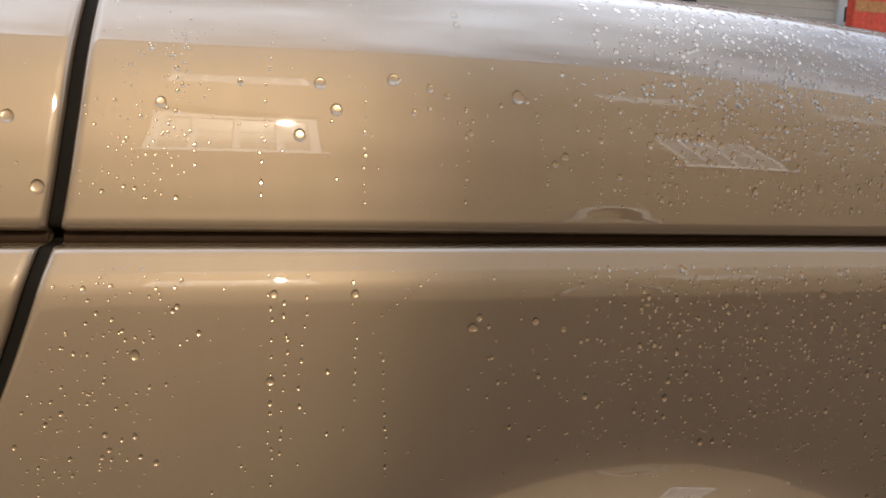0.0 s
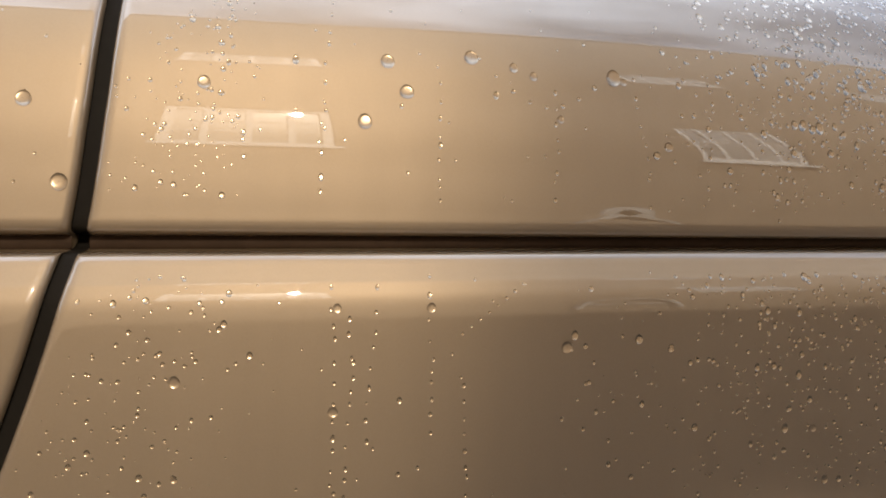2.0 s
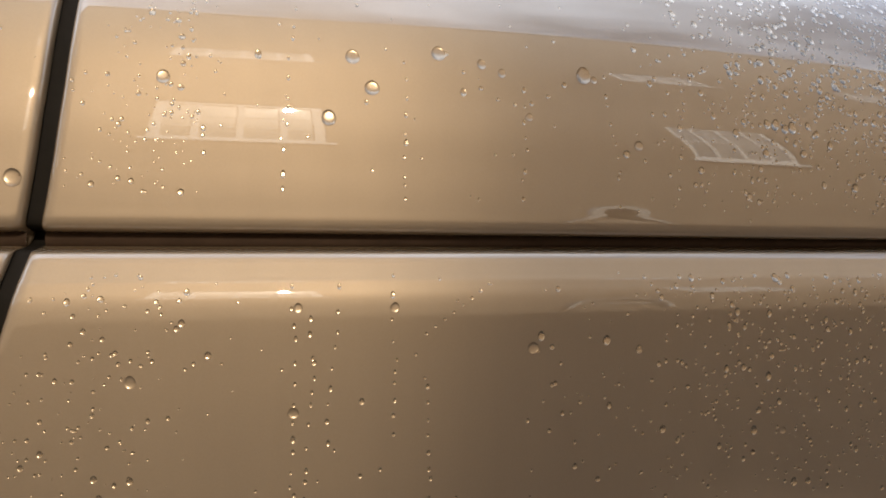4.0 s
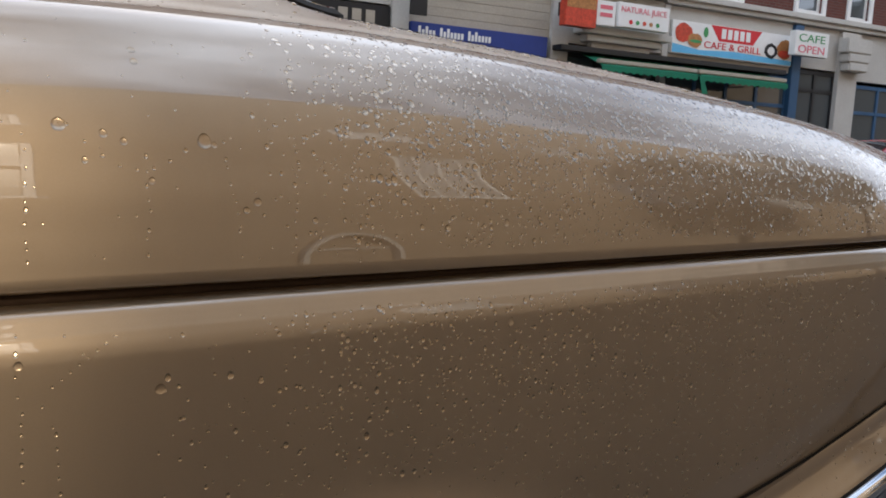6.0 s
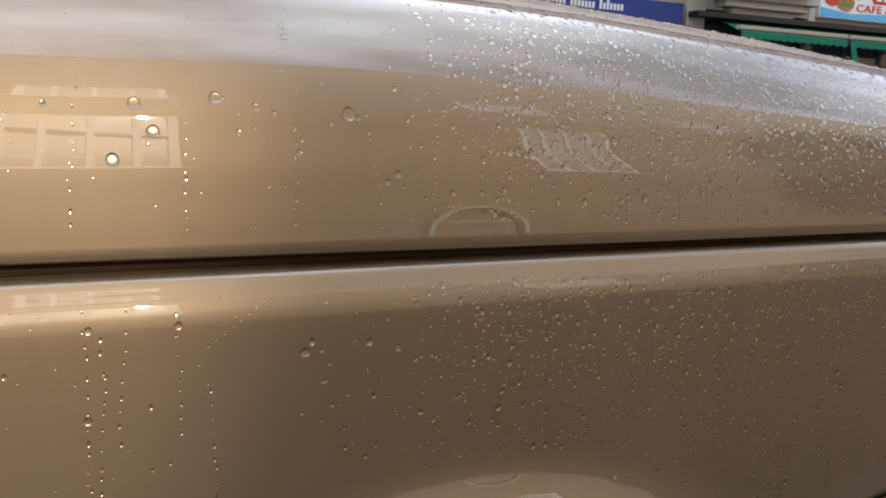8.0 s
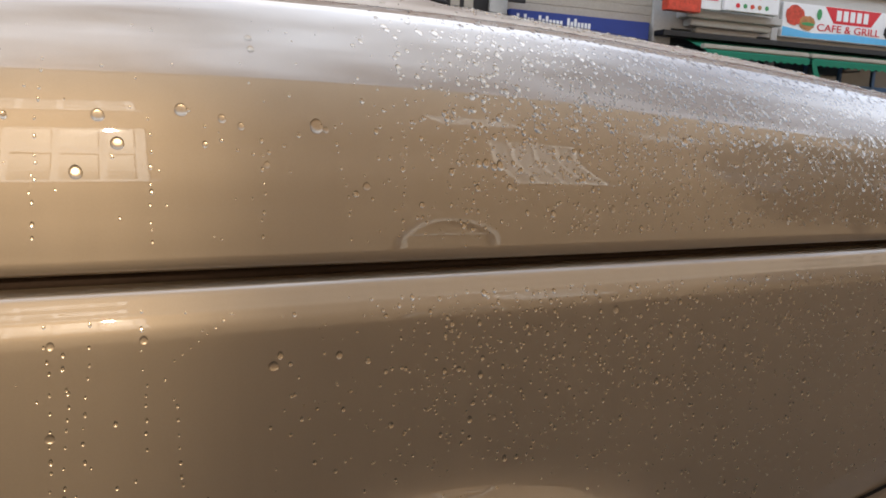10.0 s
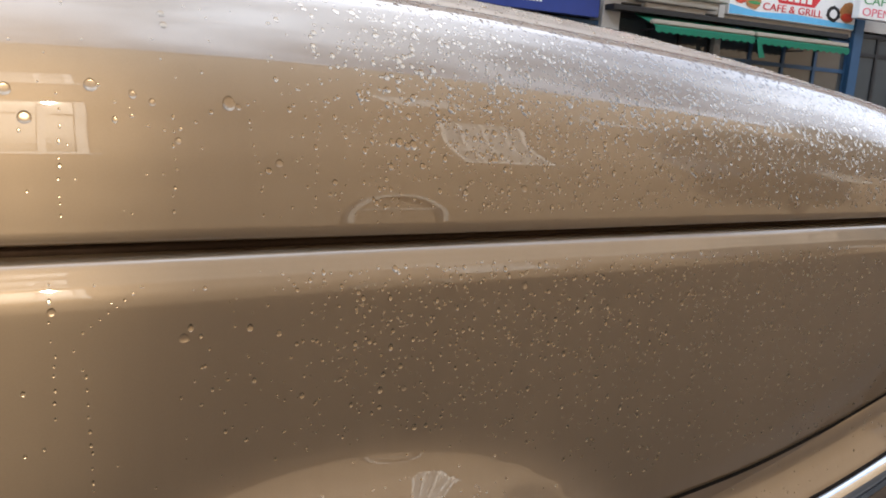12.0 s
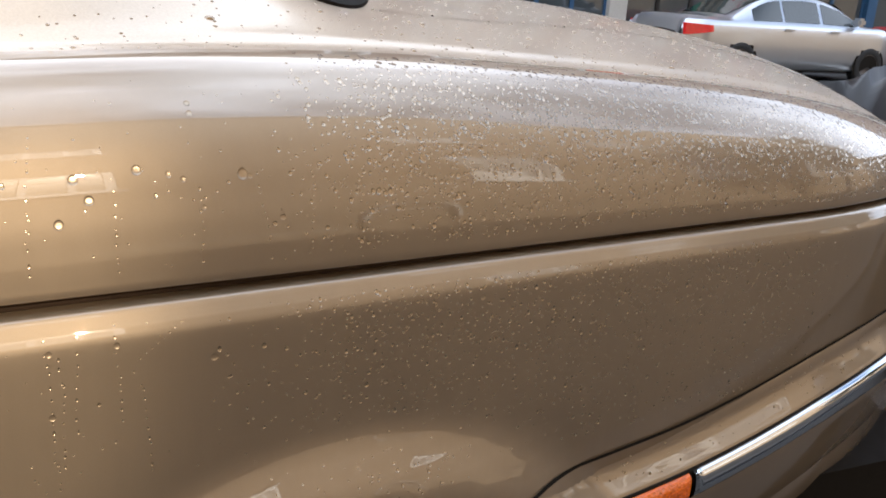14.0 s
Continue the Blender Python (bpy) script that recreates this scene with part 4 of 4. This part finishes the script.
def sedan(name, paint, label, x0, y_mid, group):
    """A parked saloon, its tail at x0 and its nose towards +x."""
    c = empty(name, label, "car", group)
    W = 0.93

    def half_w(u):
        return W - 0.16 * (1 - ease(0, 0.6, u)) ** 2 - 0.22 * ease(4.2, 5.03, u) ** 2

    def section(u, side):
        zr, w = float(curve(ROOF_U, ROOF_Z, u)), float(half_w(u))
        belt = min(0.985 + 0.0 * u, zr - 0.03)
        tum = 0.55 * max(0.0, zr - belt - 0.05)
        pts = [(w - 0.10, 0.22), (w - 0.03, 0.26), (w - 0.005, 0.40), (w, 0.62), (w - 0.012, 0.80), (w - 0.03, 0.90), (w - 0.07, belt),
               (w - 0.10, belt + 0.02), (w - 0.12 - tum * 0.8, zr - 0.06), (w - 0.20 - tum, zr - 0.01), (0.3 * w, zr + 0.015), (0, zr + 0.018)]
        return [(x0 + u, y_mid + side * y, z) for y, z in pts]
    us = np.unique(np.concatenate([np.linspace(0, 5.03, 90), np.linspace(0, 0.3, 10), np.linspace(4.8, 5.03, 8)]))
    for side in (-1, 1):
        vv = [p for u in us for p in section(u, side)]
        nv = 12

        def keep(i, j):
            cx = (us[i] + us[i + 1]) / 2
            cz = (vv[i * nv + j][2] + vv[(i + 1) * nv + j + 1][2]) / 2
            return not any(math.hypot(cx - wu, cz - 0.33) < 0.30 for wu in (1.15, 4.14)) or j > 5
        mesh_ob("body", vv, grid_faces(len(us), nv, keep, flip=side > 0), paint, c, smooth=True)
        # glass laid just proud of the cabin's side
        for u0, u1, lo0 in ((1.42, 2.06, 0.35), (2.12, 2.92, 0.0), (3.0, 3.78, 0.0)):
            gu = np.linspace(u0, u1, 12)
            g = []
            for u in gu:
                s = section(u, side)
                a, b = Vector(s[7]), Vector(s[8])
                lo = a.lerp(b, 0.06)
                hi = a.lerp(b, 0.9) if b.z - a.z > 0.05 else lo + Vector((0, 0, 0.002))
                g += [lo + Vector((0, side * 0.005, 0)), hi + Vector((0, side * 0.005, 0))]
            mesh_ob("side_window", g, grid_faces(len(gu), 2, flip=side > 0), CAR_GLASS, c)
        for u in (2.32, 3.37):
            yy = y_mid + side * (W + 0.012)
            box("door_handle", x0 + u - 0.28, x0 + u - 0.06, min(yy, yy - side * 0.03), max(yy, yy - side * 0.03), 0.885, 0.915, paint, c, 0.008)
        lv = []
        for u in np.linspace(0.02, 0.52, 10):
            s = section(u, side)
            lv += [(s[5][0], s[5][1] + side * 0.006, 0.93 - 0.05 * u), (s[3][0], s[3][1] + side * 0.008, 0.74 + 0.16 * max(0, u - 0.1))]
        mesh_ob("tail_lamp", lv, grid_faces(10, 2, flip=side < 0), RED_LENS, c)
        yc = y_mid + side * (W + 0.10)
        box("mirror", x0 + 3.62, x0 + 3.80, min(yc, yc - side * 0.2), max(yc, yc - side * 0.2), 1.02, 1.17, paint, c, 0.04)
        for wu in (1.15, 4.14):
            wheel = empty("wheel", "", "", at=(x0 + wu, y_mid + side * (float(half_w(wu)) - 0.09), 0.33))
            wheel.parent = c
            for nm, prof, mt in (("tyre", [(0.22, -0.10), (0.30, -0.115), (0.328, -0.09), (0.33, 0.09), (0.30, 0.11), (0.22, 0.10)], TYRE),
                                 ("rim", [(0.02, -0.06), (0.10, -0.05), (0.18, -0.07), (0.225, -0.10), (0.22, 0.05)], ALLOY)):
                rv = []
                for i in range(33):
                    a = 2 * math.pi * i / 32
                    for r0, o in prof:
                        rv.append((r0 * math.cos(a), -side * o, r0 * math.sin(a)))
                mesh_ob(nm, rv, grid_faces(33, len(prof), flip=side > 0), mt, wheel, smooth=True)
        # flat black disc laid over the body stands in for the shaded arch hollow
        for wu in (1.15, 4.14):
            wall_y = y_mid + side * (float(half_w(wu)) + 0.004)
            lv2 = [(x0 + wu, wall_y, 0.33)]
            for i in range(33):
                a = radians(-25 + 230 * i / 32)
                lv2.append((x0 + wu + 0.375 * math.cos(a), wall_y - side * 0.012 * max(0, math.sin(a)), 0.33 + 0.375 * math.sin(a)))
            ff = [(0, i, i + 1) if side < 0 else (0, i + 1, i) for i in range(1, 33)]
            mesh_ob("arch_shade_disc", lv2, ff, RUBBER, c)
    for u0, u1, nm in ((1.0, 1.72, "rear_window"), (3.38, 4.0, "windscreen")):
        gu = np.linspace(u0, u1, 10)
        g = []
        for u in gu:
            zr, w = float(curve(ROOF_U, ROOF_Z, u)), float(half_w(u))
            for k in (-1, -0.5, 0, 0.5, 1):
                g.append((x0 + u, y_mid + k * (w - 0.34), zr + 0.022 - 0.012 * k * k))
        mesh_ob(nm, g, grid_faces(10, 5), CAR_GLASS, c, smooth=True)
    box("floor_pan", x0 + 0.1, x0 + 4.9, y_mid - 0.8, y_mid + 0.8, 0.20, 0.35, RUBBER, c)
    return c


CAR_GLASS = mat("car_glass", (0.02, 0.028, 0.03), 0.06, vary=0.1, scale=2, coat=0.3)
sedan("silver_saloon", SILVER, "silver saloon car with red tail lamps, parked before the shops", 8.85, 11.58, "cars across the road")
sedan("red_saloon", RED_PAINT, "dark red saloon car parked before the shops", 14.6, 11.58, "cars across the road")

grey_car = sedan("grey_saloon", GREY_PAINT, "dark grey saloon car parked nose on behind the gold car", 0.0, 0.0, "")
grey_car.matrix_world = Matrix.Translation((7.24, 0.85, 0)) @ Matrix.Rotation(math.pi, 4, "Z")

# ---- rain on the gold car ----
rng = random.Random(11)


def dome(rings, seg, sag, high):
    """A drop of unit radius on a plane: x along, y up the slope, z outwards; heavier at its lower side."""
    vv, ff = [], []
    for i in range(rings):
        rad = math.cos(i / rings * math.pi / 2) ** 0.8
        h = high * (1 - rad * rad) ** 0.8 if i else -0.05
        for j in range(seg):
            b = 2 * math.pi * j / seg
            y = rad * math.sin(b)
            vv.append((rad * math.cos(b) * (1 - 0.10 * y), y - sag * h, h * (1 - 0.2 * max(0, y))))
    vv.append((0, -sag * high, high))
    for i in range(rings - 1):
        for j in range(seg):
            k = (j + 1) % seg
            ff.append((i * seg + j, i * seg + k, (i + 1) * seg + k, (i + 1) * seg + j))
    top = (rings - 1) * seg
    ff += [(top + j, top + (j + 1) % seg, len(vv) - 1) for j in range(seg)]
    return np.array(vv), ff


def drop_matrix(p, n, r, tall=1.0, turn=0.0):
    up = Vector((0, 0, 1)) - n * n.z
    if up.length < 0.05:
        up = Vector((1, 0, 0)) - n * n.x
    up.normalize()
    right = up.cross(n)
    m = Matrix((right, up, n)).transposed().to_4x4()
    return Matrix.Translation(p) @ m @ Matrix.Rotation(turn, 4, "Z") @ Matrix.Diagonal((r, r * tall, r, 1))


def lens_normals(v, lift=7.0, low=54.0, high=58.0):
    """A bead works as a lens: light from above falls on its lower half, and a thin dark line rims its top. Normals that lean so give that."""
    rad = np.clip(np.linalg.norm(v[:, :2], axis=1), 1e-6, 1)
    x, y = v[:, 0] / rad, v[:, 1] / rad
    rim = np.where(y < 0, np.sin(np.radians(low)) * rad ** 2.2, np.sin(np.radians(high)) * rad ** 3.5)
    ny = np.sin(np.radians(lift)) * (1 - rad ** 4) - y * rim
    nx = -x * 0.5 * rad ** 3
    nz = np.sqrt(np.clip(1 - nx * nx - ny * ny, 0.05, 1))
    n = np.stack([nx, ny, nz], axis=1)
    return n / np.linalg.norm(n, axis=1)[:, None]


BIG_MESHES = []
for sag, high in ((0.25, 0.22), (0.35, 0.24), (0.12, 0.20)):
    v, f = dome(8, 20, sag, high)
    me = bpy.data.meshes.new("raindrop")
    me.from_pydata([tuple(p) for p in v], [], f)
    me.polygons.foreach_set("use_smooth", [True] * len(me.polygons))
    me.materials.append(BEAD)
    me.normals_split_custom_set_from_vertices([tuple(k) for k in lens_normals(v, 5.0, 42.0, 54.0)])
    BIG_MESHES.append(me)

# the drops that stand out: place along the car, height, radius in millimetres
BIG = [(-0.080, 0.961, 3.9), (0.0, 0.955, 4.2), (-0.124, 0.956, 3.7), (-0.114, 0.941, 3.9), (-0.135, 0.925, 3.7), (0.032, 0.919, 2.7),
       (-0.029, 0.814, 3.2), (-0.101, 0.835, 2.4), (-0.220, 0.802, 2.6), (-0.038, 1.000, 2.4), (-0.148, 0.785, 2.7), (0.221, 0.833, 2.8),
       (0.225, 0.904, 2.9), (0.123, 0.764, 2.2), (0.355, 0.789, 2.5), (-0.289, 0.928, 3.6), (-0.273, 0.891, 3.9), (-0.212, 0.940, 3.2),
       (-0.057, 0.957, 2.4), (-0.046, 0.953, 2.2), (0.006, 0.953, 2.0), (-0.039, 1.007, 2.6), (-0.031, 0.931, 2.0), (-0.147, 0.835, 2.2)]
for i, (x, z, r) in enumerate(BIG):
    ob = new("raindrop", BIG_MESHES[i % 3])
    p, n = side_at(x, z)
    ob.matrix_world = drop_matrix(p, n, r * 0.001, rng.uniform(0.95, 1.2), rng.uniform(-0.15, 0.15))
    tagged(ob, "large raindrop clinging to gold paint, drawn as an opaque gold dome", "raindrop", "large raindrops")

SMALL, SMALL_F = dome(6, 14, 0.25, 0.20)
TINY, TINY_F = dome(4, 9, 0.2, 0.20)
ROUND, ROUND_F = dome(3, 7, 0.1, 0.55)
ROUND_N = ROUND * (1, 1, 1) + (0, 0, 0.35)
ROUND_N /= np.linalg.norm(ROUND_N, axis=1)[:, None]
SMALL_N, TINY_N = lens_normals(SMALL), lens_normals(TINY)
drop_v, drop_f, drop_k, drop_n = [], [], [], 0


def add_drop(p, n, r, tall=1.0, turn=0.0, tiny=False, rounded=False):
    global drop_n
    v, f, k = (ROUND, ROUND_F, ROUND_N) if rounded else (TINY, TINY_F, TINY_N) if tiny else (SMALL, SMALL_F, SMALL_N)
    m = np.array(drop_matrix(p, n, r, tall, turn))
    w = v @ m[:3, :3].T + m[:3, 3]
    drop_v.append(w)
    turn_m = m[:3, :3] / np.linalg.norm(m[:3, :3], axis=0)
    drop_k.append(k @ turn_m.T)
    drop_f.extend(tuple(i + drop_n for i in q) for q in f)
    drop_n += len(w)


def on_side(x, z, r, **k):
    if abs(x - float(curve(DOOR_Z, DOOR_X, z))) < 0.007:
        return
    p, n = side_at(x, z)
    add_drop(p, n, r, **k)


def up_z(x, f):
    zg = float(groove_z(x))
    return zg + f * float(crown_z(x) - zg)


def clump(x, z):
    return noise.noise(Vector((x * 22, z * 22, 3.1))) * 0.5 + 0.5


# thick on the upper side towards the tail
made = 0
while made < 9500:
    x, f = 0.02 + 0.98 * rng.random() ** 1.05, rng.uniform(0.10, 0.99)
    z = up_z(x, f)
    thick = float(ease(0.0, 0.20, x)) * (0.5 + 0.5 * float(ease(0.15, 0.6, f))) * (0.55 + 0.5 * clump(x, z))
    if rng.random() > thick:
        continue
    r = min(0.0027, 0.00074 * math.exp(rng.gauss(0.0, 0.50)) * (0.85 + 0.6 * f))
    on_side(x, z, r, tall=rng.uniform(0.9, 1.5), turn=rng.uniform(-0.3, 0.3), tiny=r < 0.0006)
    made += 1
# finer on the lower side
made = 0
while made < 2900:
    x, z = rng.uniform(-0.06, 0.80), rng.uniform(0.655, 0.852)
    thick = float(ease(-0.06, 0.14, x)) * float(ease(0.80, 0.52, x)) * (0.2 + 0.8 * clump(x + 5, z)) * (0.35 + 0.65 * float(ease(0.70, 0.82, z)))
    if rng.random() > thick:
        continue
    r = min(0.0022, 0.00078 * math.exp(rng.gauss(0.0, 0.42)))
    on_side(x, z, r, tall=rng.uniform(0.9, 1.5), tiny=r < 0.0006)
    made += 1
# a strip of fine drops beside the door gap
for k in range(420):
    low = k % 5 < 3
    z = rng.uniform(0.69, 0.85) if low else rng.uniform(0.885, 0.985)
    x = float(curve(DOOR_Z, DOOR_X, z)) + (abs(rng.gauss(0.045, 0.025)) if low else abs(rng.gauss(0.035, 0.018))) + 0.006
    r = min(0.0016, 0.00062 * math.exp(rng.gauss(0, 0.45)))
    on_side(x, z, r, tall=rng.uniform(0.9, 1.3), tiny=r < 0.0006)
# stray drops all over
for k in range(170):
    x, z = rng.uniform(-0.42, 0.10), rng.choice((rng.uniform(0.70, 0.852), rng.uniform(0.882, 1.03)))
    on_side(x, z, 0.0007 * math.exp(rng.gauss(0, 0.35)), tall=rng.uniform(0.9, 1.6))
# runs where water has trickled down
for x0, z1, z0 in ((-0.152, 0.985, 0.885), (-0.150, 0.845, 0.72), (-0.098, 0.955, 0.885), (-0.102, 0.85, 0.77), (-0.034, 0.945, 0.885), (0.012, 0.955, 0.90),
                   (-0.128, 0.845, 0.76), (-0.141, 0.83, 0.74), (0.10, 0.95, 0.88), (0.06, 0.94, 0.89), (-0.20, 0.99, 0.95), (-0.085, 0.80, 0.72)):
    z, x = z1, x0
    while z > z0:
        on_side(x, z, rng.uniform(0.0006, 0.0012), tall=rng.uniform(1.1, 1.9))
        z -= rng.uniform(0.004, 0.012)
        x += rng.gauss(0, 0.0008)
# a slanting chain of beads between two large drops, and another below the groove
for k in range(9):
    q = k / 8
    on_side(-0.076 + 0.074 * q, 0.961 - 0.022 * math.sin(q * math.pi) - 0.004 * q, rng.uniform(0.0009, 0.0017), tall=rng.uniform(0.8, 1.2))
for k in range(8):
    on_side(-0.085 + 0.0045 * k, 0.822 + 0.0035 * k, rng.uniform(0.0006, 0.0011))
# boot deck and pillar
for k in range(2600):
    x = rng.uniform(-0.25, 1.2) if k % 4 else rng.uniform(0.2, 1.0)
    half = float(CAR_MID - base_y(x))
    d = 0.115 + (half - 0.115) * rng.random() ** 1.3
    z = float(top_z(x, d))
    if z > 1.10 and x < 0.15:
        continue
    s = 0.002
    n = Vector((-(float(top_z(x + s, d)) - float(top_z(x - s, d))) / (2 * s), -(float(top_z(x, d + s)) - float(top_z(x, d - s))) / (2 * s), 1)).normalized()
    r = 0.0011 * math.exp(rng.gauss(0, 0.45))
    add_drop(Vector((x, float(base_y(x)) + d, z)), n, r, tall=rng.uniform(0.8, 1.4), turn=rng.uniform(0, 3), rounded=True)
# bumper
for k in range(120):
    x, q = rng.uniform(0.28, 0.95), rng.uniform(0.012, 0.05)
    dy = float(np.interp(-q, BUMP_DZ[::-1], BUMP_DY[::-1]))
    add_drop(Vector((x, float(base_y(x)) + dy, float(seam_z(x)) - q)), Vector((0.12, -0.95, 0.25)).normalized(), 0.0008 * math.exp(rng.gauss(0, 0.4)), tall=1.2, tiny=True)
rain = mesh_ob("rain_beads", np.concatenate(drop_v), drop_f, FINE_BEAD, None, smooth=True)
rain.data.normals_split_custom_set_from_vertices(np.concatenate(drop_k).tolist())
tagged(rain, "hundreds of small water beads on gold paint, drawn as opaque gold domes", "raindrops", kind="stuff")
